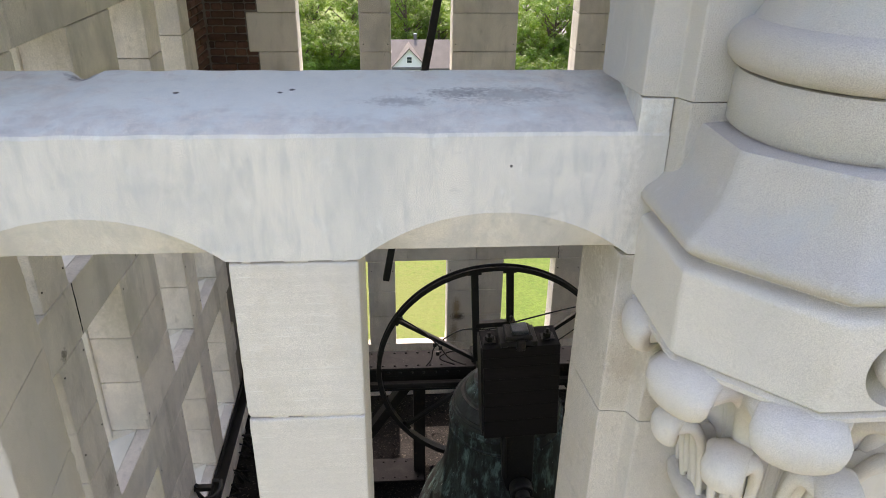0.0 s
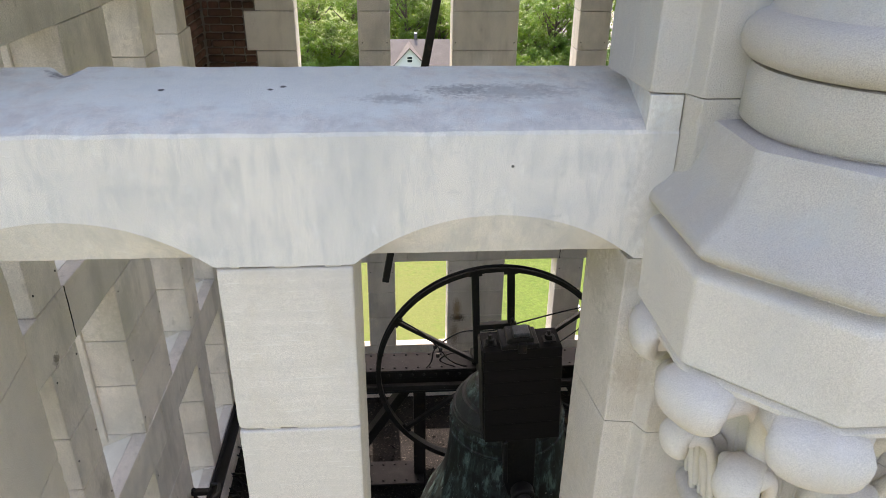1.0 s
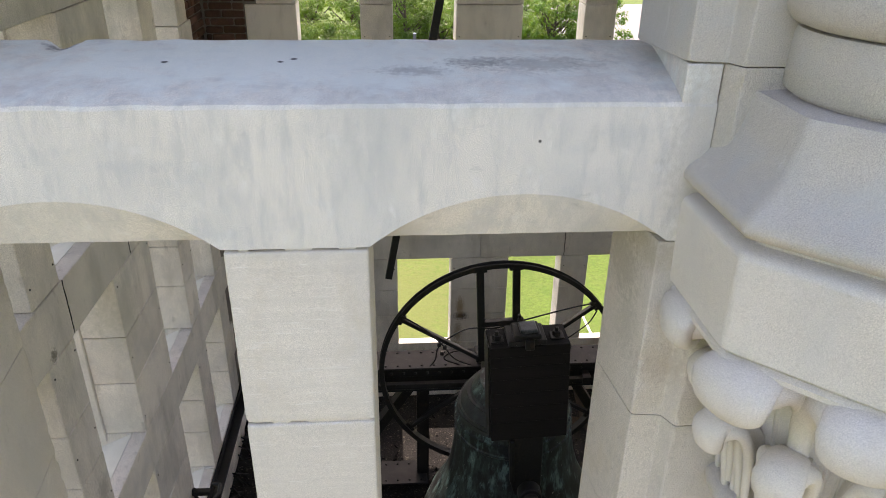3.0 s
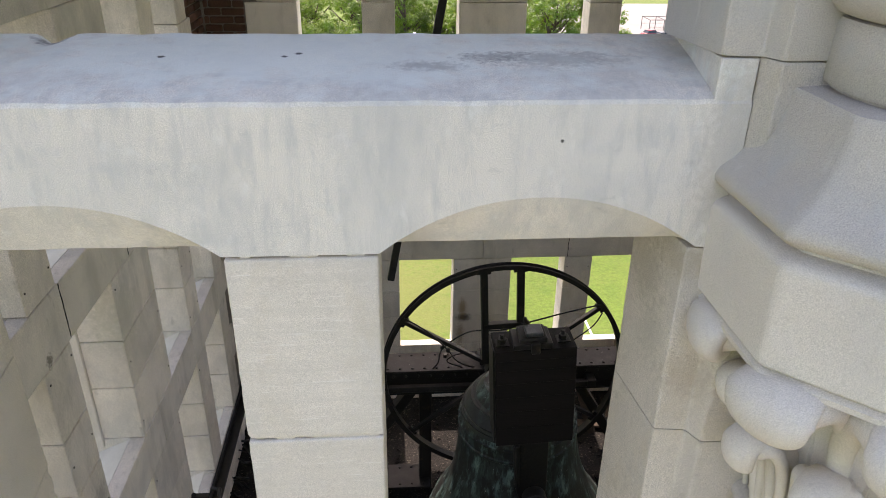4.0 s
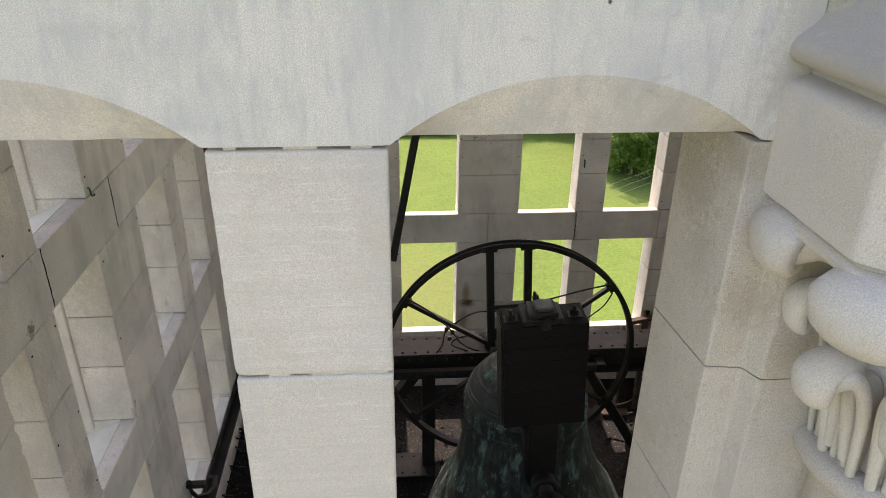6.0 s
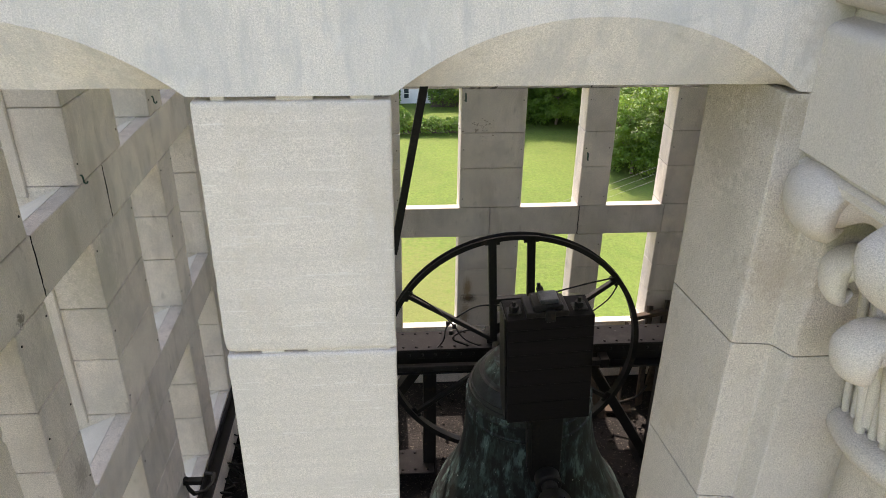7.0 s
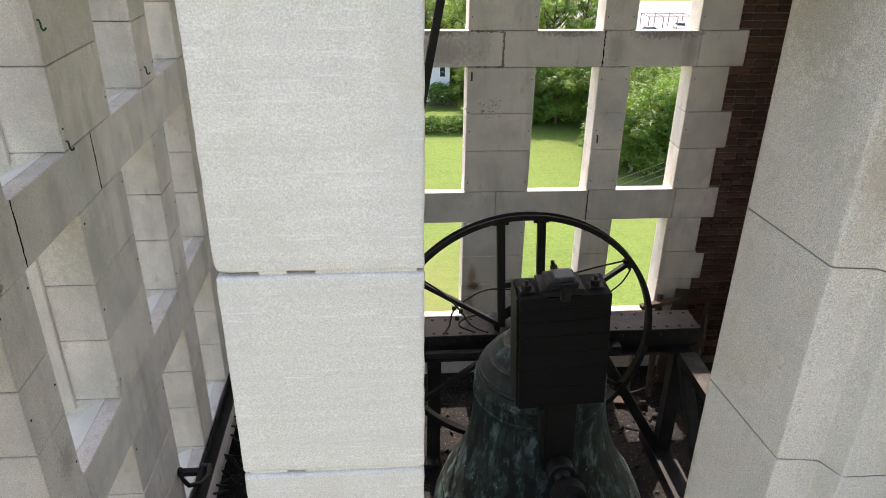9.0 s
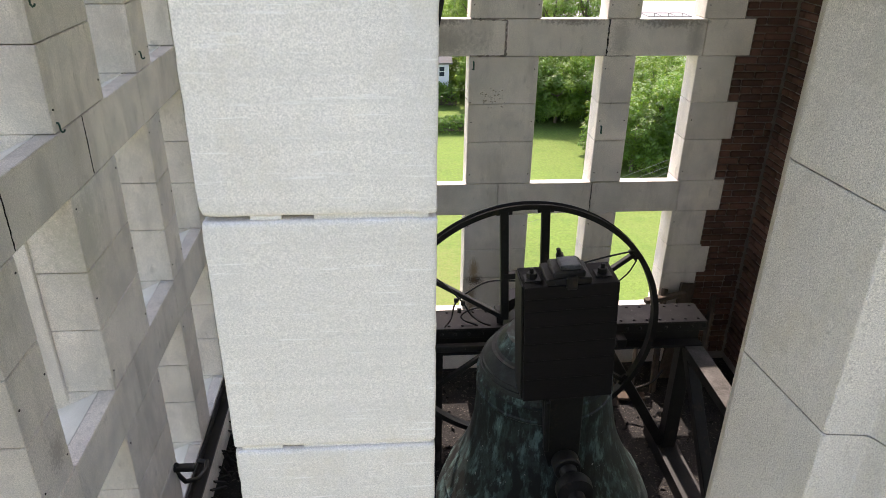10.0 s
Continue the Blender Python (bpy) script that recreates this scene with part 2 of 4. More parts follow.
# dust made paler to put sunlight into the colour of the beam tops
SUNNED_DUST = material("sunned_dust_on_iron", (0.070, 0.065, 0.060), 0.9, 0.0, big=(5, 0.3), fine=(80, 0.4), bump=(90, 0.4, 0.003), tints=[(8.0, 0.5, 0.7, (0.16, 0.15, 0.14), 0.5, (1, 1, 1))])
WORN = material("worn_iron", (0.08, 0.088, 0.095), 0.45, 0.3, big=(12, 0.3), fine=(90, 0.4), bump=(90, 0.4, 0.003))
VERDIGRIS = material("greened_metal", (0.03, 0.09, 0.07), 0.6, 0.3, big=(20, 0.3), fine=(90, 0.3))
DARK_GLASS = material("window_glass", (0.03, 0.04, 0.05), 0.08, big=(1, 0.1), fine=(5, 0.05), bump=(1, 0.0, 0.0))
WHITE = material("white_paint", (0.8, 0.8, 0.78), 0.5, big=(1, 0.04), fine=(20, 0.03))


# ---- building helpers ----
def empty(name, m=None, parent=None):
    ob = new(name)
    ob.empty_display_size = 0.2
    if parent:
        ob.parent = parent
    if m:
        ob.matrix_basis = m
    return ob


def part(name, bm, mat, parent=None, label="", smooth=False, at=None, sharp=38):
    """Links a bmesh as one mesh object, under a thing or a part where one is given."""
    me = bpy.data.meshes.new(name)
    bm.normal_update()
    bm.to_mesh(me)
    bm.free()
    me.materials.append(mat)
    if smooth:
        me.shade_smooth()
        me.set_sharp_from_angle(angle=radians(sharp))
    ob = new(name, me)
    if parent:
        ob.parent = parent
    if at:
        ob.matrix_basis = at
    return tagged(ob, label)


def crisp(ob):
    """Keeps large faces flat in shade next to their rounded edges."""
    w = ob.modifiers.new("weighted", "WEIGHTED_NORMAL")
    w.mode, w.weight, w.keep_sharp = "FACE_AREA", 100, True
    return ob


def add_box(bm, x0, x1, y0, y1, z0, z1, bevel=0.0, m=None):
    made = bmesh.ops.create_cube(bm, size=1, matrix=Matrix.Translation(((x0 + x1) / 2, (y0 + y1) / 2, (z0 + z1) / 2)) @ Matrix.Diagonal((x1 - x0, y1 - y0, z1 - z0, 1)))
    vs = made["verts"]
    if bevel:
        es = list({e for v in vs for e in v.link_edges})
        out = bmesh.ops.bevel(bm, geom=es, offset=bevel, segments=1, affect="EDGES", profile=0.5)
        vs = list({v for v in out["verts"]} | {v for v in vs if v.is_valid})
    if m:
        bmesh.ops.transform(bm, matrix=m, verts=vs)
    return vs


def box_bm(*a, **k):
    bm = bmesh.new()
    add_box(bm, *a, **k)
    return bm


def beam_bm(a, b, w, d, bevel=0.004):
    """A bar of section w x d from a to b."""
    a, b = Vector(a), Vector(b)
    m = Matrix.Translation((a + b) / 2) @ (b - a).to_track_quat("Z", "Y").to_matrix().to_4x4()
    return box_bm(-w / 2, w / 2, -d / 2, d / 2, -(b - a).length / 2, (b - a).length / 2, bevel=bevel, m=m)


def add_loft(bm, rings, close=True, cap=True):
    """Skins rings of equal count; each ring is a list of points."""
    vr = [[bm.verts.new(p) for p in r] for r in rings]
    k = len(vr[0])
    for a, b in zip(vr, vr[1:]):
        for i in range(k if close else k - 1):
            j = (i + 1) % k
            bm.faces.new((a[i], a[j], b[j], b[i]))
    if cap and close:
        bm.faces.new(vr[0][::-1])
        bm.faces.new(vr[-1])
    return vr


def tube_bm(points, radius, sides=8):
    """A round tube along points; radius is one number or one for each point."""
    bm = bmesh.new()
    pts = [Vector(p) for p in points]
    rs = radius if isinstance(radius, (list, tuple)) else [radius] * len(pts)
    rings = []
    side = None
    for i, p in enumerate(pts):
        d = (pts[min(i + 1, len(pts) - 1)] - pts[max(i - 1, 0)]).normalized()
        if side is None:
            side = d.orthogonal().normalized()
        side = (side - d * side.dot(d)).normalized()
        up = d.cross(side)
        rings.append([p + rs[i] * (math.cos(a) * side + math.sin(a) * up) for a in (2 * math.pi * k / sides for k in range(sides))])
    add_loft(bm, rings)
    bmesh.ops.recalc_face_normals(bm, faces=bm.faces)
    return bm


def lathe_bm(profile, steps=48, centre=(0, 0, 0), close=True):
    """Turns (radius, height) pairs round the z axis."""
    bm = bmesh.new()
    cx, cy, cz = centre
    rings = [[(cx + r * math.cos(a), cy + r * math.sin(a), cz + z) for a in (2 * math.pi * k / steps for k in range(steps))] for r, z in profile]
    add_loft(bm, rings, cap=close)
    bmesh.ops.recalc_face_normals(bm, faces=bm.faces)
    return bm


def prism_bm(outline, z0, z1, bevel=0.0):
    bm = bmesh.new()
    add_loft(bm, [[(x, y, z0) for x, y in outline], [(x, y, z1) for x, y in outline]])
    bmesh.ops.recalc_face_normals(bm, faces=bm.faces)
    if bevel:
        bmesh.ops.bevel(bm, geom=bm.edges[:], offset=bevel, segments=2, affect="EDGES", profile=0.5)
    return bm


BLOCKS = {}


def block(name, mat, parent, x0, x1, y0, y1, z0, z1, bevel=0.005, gap=0.0025):
    """One cut stone; stones of one size share their mesh."""
    key = (mat.name, round(x1 - x0, 3), round(y1 - y0, 3), round(z1 - z0, 3))
    if key not in BLOCKS:
        hx, hy, hz = (key[1] / 2, key[2] / 2, key[3] / 2)
        me = bpy.data.meshes.new(name)
        bm = box_bm(-hx + gap, hx - gap, -hy, hy, -hz + gap, hz - gap, bevel=bevel)
        bm.to_mesh(me)
        bm.free()
        me.materials.append(mat)
        BLOCKS[key] = me
    ob = new(name, BLOCKS[key])
    ob.parent = parent
    ob.location = ((x0 + x1) / 2, (y0 + y1) / 2, (z0 + z1) / 2)
    return ob


CX, CY = 1.333, 3.02          # the tower's axis
FLOOR, ROOF = 20.1, 27.3
WALL = 0.40


def rough_block(name, mat, parent, x0, x1, y0, y1, z0, z1, radius=0.009, cut=0.02, seed=0.0):
    """A cut stone with worn, chipped arrises of uneven roundness."""
    bm = bmesh.new()
    size = (x1 - x0, y1 - y0, z1 - z0)
    lo = Vector((x0, y0, z0))

    def ticks(length):
        k = max(2, int(length / cut))
        inner = [length * q / k for q in range(1, k)]
        return sorted(set([0.0, 0.004, 0.010, length - 0.010, length - 0.004, length] + [q for q in inner if 0.015 < q < length - 0.015]))

    tx = [ticks(q) for q in size]
    seen = {}

    def vert(p):
        key = tuple(round(q, 5) for q in p)
        if key not in seen:
            w = lo + Vector(p)
            n1 = noise.noise(w * 9 + Vector((seed, 0, 0)))
            n2 = max(0.0, noise.noise(w * 28 + Vector((0, seed, 5))) - 0.35)
            r = radius * (1 + 0.5 * n1) + 0.03 * n2
            inside = Vector([min(max(q, r), s - r) for q, s in zip(p, size)])
            d = Vector(p) - inside
            if d.length > 1e-6:
                d = d.normalized() * min(r, d.length)
            w = lo + inside + d + Vector((noise.noise(w * 40), noise.noise(w * 40 + Vector((7, 0, 0))), noise.noise(w * 40 + Vector((0, 7, 0))))) * 0.0012
            seen[key] = bm.verts.new(w)
        return seen[key]

    for axis in range(3):
        u, v = [a for a in range(3) if a != axis]
        for side in (0.0, size[axis]):
            for a0, a1 in zip(tx[u], tx[u][1:]):
                for b0, b1 in zip(tx[v], tx[v][1:]):
                    quad = []
                    for a, b in ((a0, b0), (a1, b0), (a1, b1), (a0, b1)):
                        p = [0.0, 0.0, 0.0]
                        p[axis], p[u], p[v] = side, a, b
                        quad.append(vert(p))
                    bm.faces.new(quad)
    bmesh.ops.recalc_face_normals(bm, faces=bm.faces)
    return part(name, bm, mat, parent, smooth=True)


# ---- lattice walls ----
BRICK_ME = {}


def brick(parent, x0, x1, z0, course=0.0714):
    """One brick, its face just proud of the mortar; alike bricks share a mesh."""
    key = round((x1 - x0) / 0.03)
    if key not in BRICK_ME:
        me = bpy.data.meshes.new("brick")
        h = key * 0.03 / 2
        bm = box_bm(-h + 0.005, h - 0.005, -0.025, 0.025, -0.030, 0.030, bevel=0.009)
        bm.to_mesh(me)
        bm.free()
        me.materials.append(BRICK)
        BRICK_ME[key] = me
    ob = new("brick", BRICK_ME[key])
    ob.parent = parent
    w = x1 - x0
    ob.location = ((x0 + x1) / 2, 0.026 + random.uniform(-0.006, 0.007), z0 + course / 2 + random.uniform(-0.002, 0.002))
    ob.scale = (w / (key * 0.03), 1, 1)
    ob.rotation_euler = (random.uniform(-0.05, 0.05), random.uniform(-0.02, 0.02), random.uniform(-0.03, 0.03))


def brick_corner(parent, side, edge_at, corner, z0, z1):
    """Courses of brick between the stone quoins and the corner."""
    random.seed(int(corner * 100) + side)
    k, z = 0, z0
    while z < z1:
        a, b = edge_at(z + 0.036) + 0.006, corner - 0.004
        x = a
        first = True
        while x < b - 0.02:
            long = 0.107 if k % 6 == 0 else 0.2155
            if first and k % 2:
                long = 0.107
            if b - (x + long) < 0.05:
                long = b - x
            x1 = min(x + long * random.uniform(0.96, 1.04), b)
            brick(parent, *((x, x1) if side > 0 else (-x1, -x)), z)
            x, first = x1, False
        z += 0.0714
        k += 1


def lattice_wall(name, place, tops, sill, edges, corner, label, bricks=(), thick=WALL):
    """A wall of piers and bands; tops: the bands' upper faces; edges: pier and opening edges from the axis outwards.
    Locally x runs along the wall, y outwards from the inner face."""
    w = tagged(empty(name, place), label, "wall", kind="structure")
    a, b, c, d = edges
    band, lip = 0.335, 0.10
    joints = [-2.33, -1.87, -0.95, 0.0, 0.95, 1.87, 2.33]
    piers = [(-a, a), (b, c), (-c, -b), (d, 2.2), (-2.2, -d)]
    lights = [(a, b), (c, d), (-b, -a), (-d, -c)]
    for zt in tops:
        for j0, j1 in zip(joints, joints[1:]):
            block("band_stone", INNER, w, j0, j1, 0, lip, zt - band, zt)
        for x0, x1 in piers:
            block("band_core", INNER, w, x0, x1, lip, thick - 0.002, zt - band, zt, gap=0.0)
    lows = [sill] + tops[::-1]
    highs = [zt - band for zt in tops[::-1]] + [ROOF]
    quoins = []
    for n, (z0, z1) in enumerate(zip(lows, highs)):
        cuts = [z0, z0 + (z1 - z0) * 0.345, z0 + (z1 - z0) * 0.645, z1]
        for k in range(3):
            q = (2.22, 2.31, 2.20)[k]
            quoins.append((cuts[k], cuts[k + 1], q))
            for x0, x1 in ((-a, a), (b, c), (-c, -b), (d, q), (-q, -d)):
                block("pier_stone", INNER, w, x0, x1, 0.001, thick - 0.003, cuts[k], cuts[k + 1])
        for x0, x1 in lights:
            bm = bmesh.new()
            add_loft(bm, [[(x, lip + 0.001, z0 - 0.22), (x, lip + 0.001, z0 - 0.004), (x, lip + 0.02, z0 - 0.012), (x, thick + 0.03, z0 - 0.155), (x, thick + 0.03, z0 - 0.30), (x, lip + 0.001, z0 - 0.30)] for x in (x0 - 0.004, x1 + 0.004)])
            bmesh.ops.recalc_face_normals(bm, faces=bm.faces)
            part("sill", bm, SILL, w, "pale weathered sloping sill")
    for j0, j1 in zip(joints, joints[1:]):
        block("base_stone", INNER, w, max(j0, -2.2), min(j1, 2.2), 0, lip, sill - band, sill)
    for x0, x1 in piers:
        block("band_core", INNER, w, x0, x1, lip, thick - 0.002, sill - band, sill, gap=0.0)
    part("base_course", box_bm(-2.2, 2.2, 0.002, thick - 0.002, FLOOR - 0.3, sill - band, bevel=0.004), INNER, w)
    for s in (-1, 1):
        x0, x1 = sorted((s * 2.15, s * (corner[s] + (WALL - 0.01 if name == "wall_back" else 0.0))))
        part("corner_masonry", box_bm(x0, x1, 0.021, thick - 0.004, FLOOR - 0.3, ROOF), MORTAR, w)

    if name == "wall_back":
        # unseen fill added over the top lights to stop high sun
        part("upper_masonry", box_bm(-2.2, 2.2, 0.02, thick - 0.02, tops[0] + 0.004, ROOF), INNER, w)
    if name == "wall_left":
        for z0, z1 in zip(lows, highs):
            for x0, x1 in ((-a, a), (b, c), (-c, -b), (d, d + 0.3), (-d - 0.3, -d)):
                part("outer_facing", box_bm(x0 - 0.012, x1 + 0.012, 0.27, thick + 0.20, z0 - 0.06, z1, bevel=0.008), INNER, w)

    def edge_at(z):
        for z0, z1, q in quoins:
            if z0 <= z < z1:
                return q
        return 2.33 if z > sill else 2.2

    for s, z0, z1 in bricks:
        brick_corner(w, s, edge_at, corner[s], z0, z1)
    return w


def peg_holes(parent, spots):
    for x, z in spots:
        bm = lathe_bm([(0.001, 0.002), (0.006, 0.002), (0.006, -0.003), (0.001, -0.003)], 8)
        part("peg_hole", bm, IRON, parent, at=pose(x, 0.0, z, 90, 0, 0))


EDGES_B = (0.325, 0.925, 1.24, 1.83)
EDGES_L = (0.345, 0.97, 1.29, 1.90)
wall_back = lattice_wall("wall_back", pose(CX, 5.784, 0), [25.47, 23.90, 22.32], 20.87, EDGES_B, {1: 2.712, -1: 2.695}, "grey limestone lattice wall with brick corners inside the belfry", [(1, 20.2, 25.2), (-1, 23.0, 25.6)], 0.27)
wall_left = lattice_wall("wall_left", pose(-1.362, 3.01, 0, 0, 0, 90), [25.41, 23.835, 22.30], 20.757, EDGES_L, {1: 2.77, -1: 2.60}, "grey limestone lattice wall with tall open lights", [(1, 23.0, 25.6)])
wall_right = lattice_wall("wall_right", pose(4.045, 3.01, 0, 0, 0, -90), [25.41, 23.835, 22.30], 20.757, EDGES_L, {1: 2.60, -1: 2.77}, "limestone lattice wall with brick corner in shade", [(-1, 20.2, 25.2)])
peg_holes(wall_back, [(x, z) for z in (22.42, 23.45, 22.95, 21.86, 24.02, 24.4) for x in (-0.29, 0.29, 0.96, 1.20, 1.87, -0.96, -1.20)])
peg_holes(wall_left, [(x, z) for z in (22.42, 23.43, 21.88, 22.9, 23.95) for x in (-0.31, 0.31, 1.0, 1.26, -1.0, -1.26)])



def crack(parent, x, z0, z1, seed, wide=0.004, mat=IRON, along=None):
    """A ragged opened joint that runs down a band, or along it where the other end is given."""
    rnd = random.Random(seed)
    n = 18
    rows = []
    for k in range(n + 1):
        z = z0 + (z1 - z0) * k / n
        c, h = rnd.uniform(-0.004, 0.004), rnd.uniform(0.35, 1.0) * wide + (wide if rnd.random() < 0.12 else 0)
        if along is None:
            rows.append([(x + c - h, -0.0015, z), (x + c + h, -0.0015, z), (x + c + h, 0.004, z), (x + c - h, 0.004, z)])
        else:
            u = x + (along - x) * k / n
            rows.append([(u, -0.0015, z + c * 0.5 - h), (u, -0.0015, z + c * 0.5 + h), (u, 0.004, z + c * 0.5 + h), (u, 0.004, z + c * 0.5 - h)])
    bm = bmesh.new()
    add_loft(bm, rows)
    bmesh.ops.recalc_face_normals(bm, faces=bm.faces)
    part("crack", bm, mat, parent, "dark opened joint")


crack(wall_back, 0.952, 23.57, 23.895, 1, 0.0055)
crack(wall_back, 0.952, 21.99, 22.315, 2, 0.003)
crack(wall_back, 0.01, 23.57, 23.89, 3, 0.009, MORTAR)
crack(wall_back, -0.30, 23.895, 23.885, 8, 0.007, MORTAR, 0.01)
crack(wall_back, -0.32, 23.572, 23.572, 9, 0.007, MORTAR, 0.01)
crack(wall_back, 0.33, 23.567, 23.567, 10, 0.003, MORTAR, 1.2)
crack(wall_left, -0.95, 23.51, 23.83, 4, 0.0016)
crack(wall_left, 0.0, 23.51, 23.83, 5, 0.0014)


def eroded_patch(parent, x, z, w, h, count, seed):
    """A cluster of small pits eaten into the stone."""
    rnd = random.Random(seed)
    bm = bmesh.new()
    for k in range(count):
        u, v = x + rnd.gauss(0, w), z + rnd.gauss(0, h)
        r = rnd.uniform(0.003, 0.011)
        ring = [(u + r * rnd.uniform(0.6, 1.2) * math.cos(a), v + r * rnd.uniform(0.4, 0.8) * math.sin(a)) for a in (math.pi * q / 4 for q in range(8))]
        add_loft(bm, [[(p, -0.0012, q) for p, q in ring], [(p, 0.003, q) for p, q in ring]])
    bmesh.ops.recalc_face_normals(bm, faces=bm.faces)
    part("eroded_patch", bm, JOINT, parent, "patch of small pits in the stone")


eroded_patch(wall_back, -0.12, 23.18, 0.09, 0.05, 44, 1)


# ---- front wall ----
wall_front = tagged(empty("wall_front", pose(0, 0, 0)), "pale limestone front wall with arched openings", "wall", kind="structure")
Y0, Y1 = 0.0, 0.39


def arch(x):
    """Height of the arched edge above the springing at x along the front."""
    for c in (0.612, -0.316):
        if abs(x - c) < 0.314:
            r = 0.494
            return max(0.0, math.sqrt(r * r - (x - c) ** 2) - (r - 0.112))
    return 0.0


def transom(z, x0=-0.62, x1=0.9835):
    bm = bmesh.new()
    n = 190
    rings = []
    for i in range(n + 1):
        x = x0 + (x1 - x0) * i / n
        h = arch(x)
        w = 0.003 * noise.noise(Vector((x * 12, 3, 0)))
        pit = 0.026 * max(0.0, 1 - abs(x + 0.375) / 0.04) * (1 + 0.6 * noise.noise(Vector((x * 90, 0, 0))))
        rings.append([(x, 0.004, z + 0.299 + w), (x, 0.0, z + 0.291 + w), (x, 0.0, z + 0.2), (x, 0.0, z + h + 0.001), (x, 0.052, z + 0.001 + w * 0.4), (x, Y1, z), (x, Y1, z + 0.338 - pit), (x, Y1 - 0.010, z + 0.349 + w - pit * 1.1), (x, Y1 - 0.03 - pit, z + 0.348 - pit * 0.5), (x, 0.2, z + 0.332), (x, 0.03, z + 0.308 + w)])
    add_loft(bm, rings)
    bmesh.ops.recalc_face_normals(bm, faces=bm.faces)
    return bm


part("transom_stone", transom(25.0), WEATHERED_SKYLIT, wall_front, "weathered arched transom beam with sky light painted on its top", smooth=True, sharp=17)
for k, (z0, z1) in enumerate(((24.547, 24.996), (24.176, 24.547), (23.80, 24.176))):
    rough_block("pillar_stone", STONE, wall_front, 0.0, 0.296, Y0 + 0.003, Y1 - 0.004, z0 + 0.003, z1 - 0.003, radius=0.0055, seed=k * 3.1)
for z0, z1 in ((23.4, 23.80), (23.0, 23.4), (22.6, 23.0), (22.1, 22.6), (21.6, 22.1), (21.1, 21.6), (20.7, 21.1)):
    part("pillar_stone", box_bm(0.0, 0.296, Y0 + 0.004, Y1 - 0.004, z0 + 0.004, z1 - 0.004, bevel=0.008), STONE, wall_front)
part("pillar_core", box_bm(0.014, 0.282, Y0 + 0.022, Y1 - 0.02, 20.7, 25.0), JOINT, wall_front)
# pointing that has fallen out of the bed joints in part
for z, runs in ((24.9965, ((0.125, 0.18), (0.235, 0.27), (0.03, 0.05))), (24.547, ((0.06, 0.10), (0.14, 0.285))), (24.176, ((0.01, 0.07), (0.10, 0.29)))):
    for x0, x1 in runs:
        part("pointing", box_bm(x0, x1, Y0 + 0.009, Y0 + 0.03, z - 0.004, z + 0.0035, bevel=0.001), STONE, wall_front)


def pier_outline(wide=True):
    left = [(0.911, 0.004), (0.985, 0.0)] if wide else [(0.985, 0.0)]
    back = [(0.975, 0.39), (0.888, 0.236)] if wide else [(0.99, 0.39)]
    return left + [(1.0, -0.046), (1.612, -0.046), (1.627, 0.0), (1.70, 0.004), (1.63, 0.39)] + back


PIER_JOINTS = [20.6, 21.6, 22.6, 23.4, 23.77, 24.155, 24.533, 24.998, 25.375, 25.9, 26.4, ROOF]


def worn_prism_bm(outline, z0, z1, seed):
    """An upright stone whose arrises are worn and chipped unevenly."""
    n = max(4, int((z1 - z0) / 0.014))
    levels = [z0] + [z0 + 0.003 + (z1 - z0 - 0.006) * k / n for k in range(n + 1)] + [z1]
    pts = [Vector(p) for p in outline]
    rings = []
    for j, z in enumerate(levels):
        shrink = 0.0025 if j in (0, len(levels) - 1) else 0.0
        ring = []
        for i, p in enumerate(pts):
            a, b = (pts[i - 1] - p).normalized(), (pts[(i + 1) % len(pts)] - p).normalized()
            chip = max(0.0, noise.noise(Vector((p.x * 9, z * 26, seed))) - 0.22) + 0.5 * max(0.0, noise.noise(Vector((p.x * 9, z * 75, seed + 4))) - 0.25)
            r = 0.0045 + 0.002 * noise.noise(Vector((p.x * 3, z * 60, seed + 9))) + 0.030 * chip
            inward = (a + b).normalized() * shrink
            mid = p + (a + b) * r * 0.35
            for q in (p + a * r, mid, p + b * r):
                w = q + inward
                ring.append((w.x, w.y, z))
        rings.append(ring)
    bm = bmesh.new()
    add_loft(bm, rings)
    bmesh.ops.recalc_face_normals(bm, faces=bm.faces)
    return bm


def pier(outline, z0, z1):
    if 23.3 < z0 < 25.9:
        return crisp(part("pier_stone", worn_prism_bm(outline, z0 + 0.0012, z1 - 0.0012, z0 * 3), GRIMED_SHADED if z0 > 25.3 else CARVED, wall_front, smooth=True))
    return part("pier_stone", prism_bm(outline, z0 + 0.0012, z1 - 0.0012, 0.003), CARVED, wall_front, smooth=True)


for z0, z1 in zip(PIER_JOINTS, PIER_JOINTS[1:]):
    if z0 == 24.998:
        pier(pier_outline(False), z0, z1)
        part("transom_end", prism_bm([(0.912, 0.0025), (0.9832, 0.0025), (0.9832, 0.388), (0.965, 0.388)], 25.285, 25.372, 0.003), WEATHERED_SKYLIT, wall_front)
    else:
        pier(pier_outline(), z0, z1)
part("pier_core", prism_bm([(0.935, 0.02), (1.02, 0.0), (1.60, 0.0), (1.67, 0.02), (1.62, 0.37), (1.0, 0.37)], 20.6, ROOF), JOINT, wall_front)
PIER_L = [(-0.617, 0.0), (-0.665, 0.39), (-1.75, 0.39), (-1.75, -0.046), (-0.71, -0.046), (-0.69, 0.0)]
PIER_F = [(3.25, 0.0), (3.30, 0.39), (4.44, 0.39), (4.44, -0.046), (3.33, -0.046), (3.31, 0.0)]
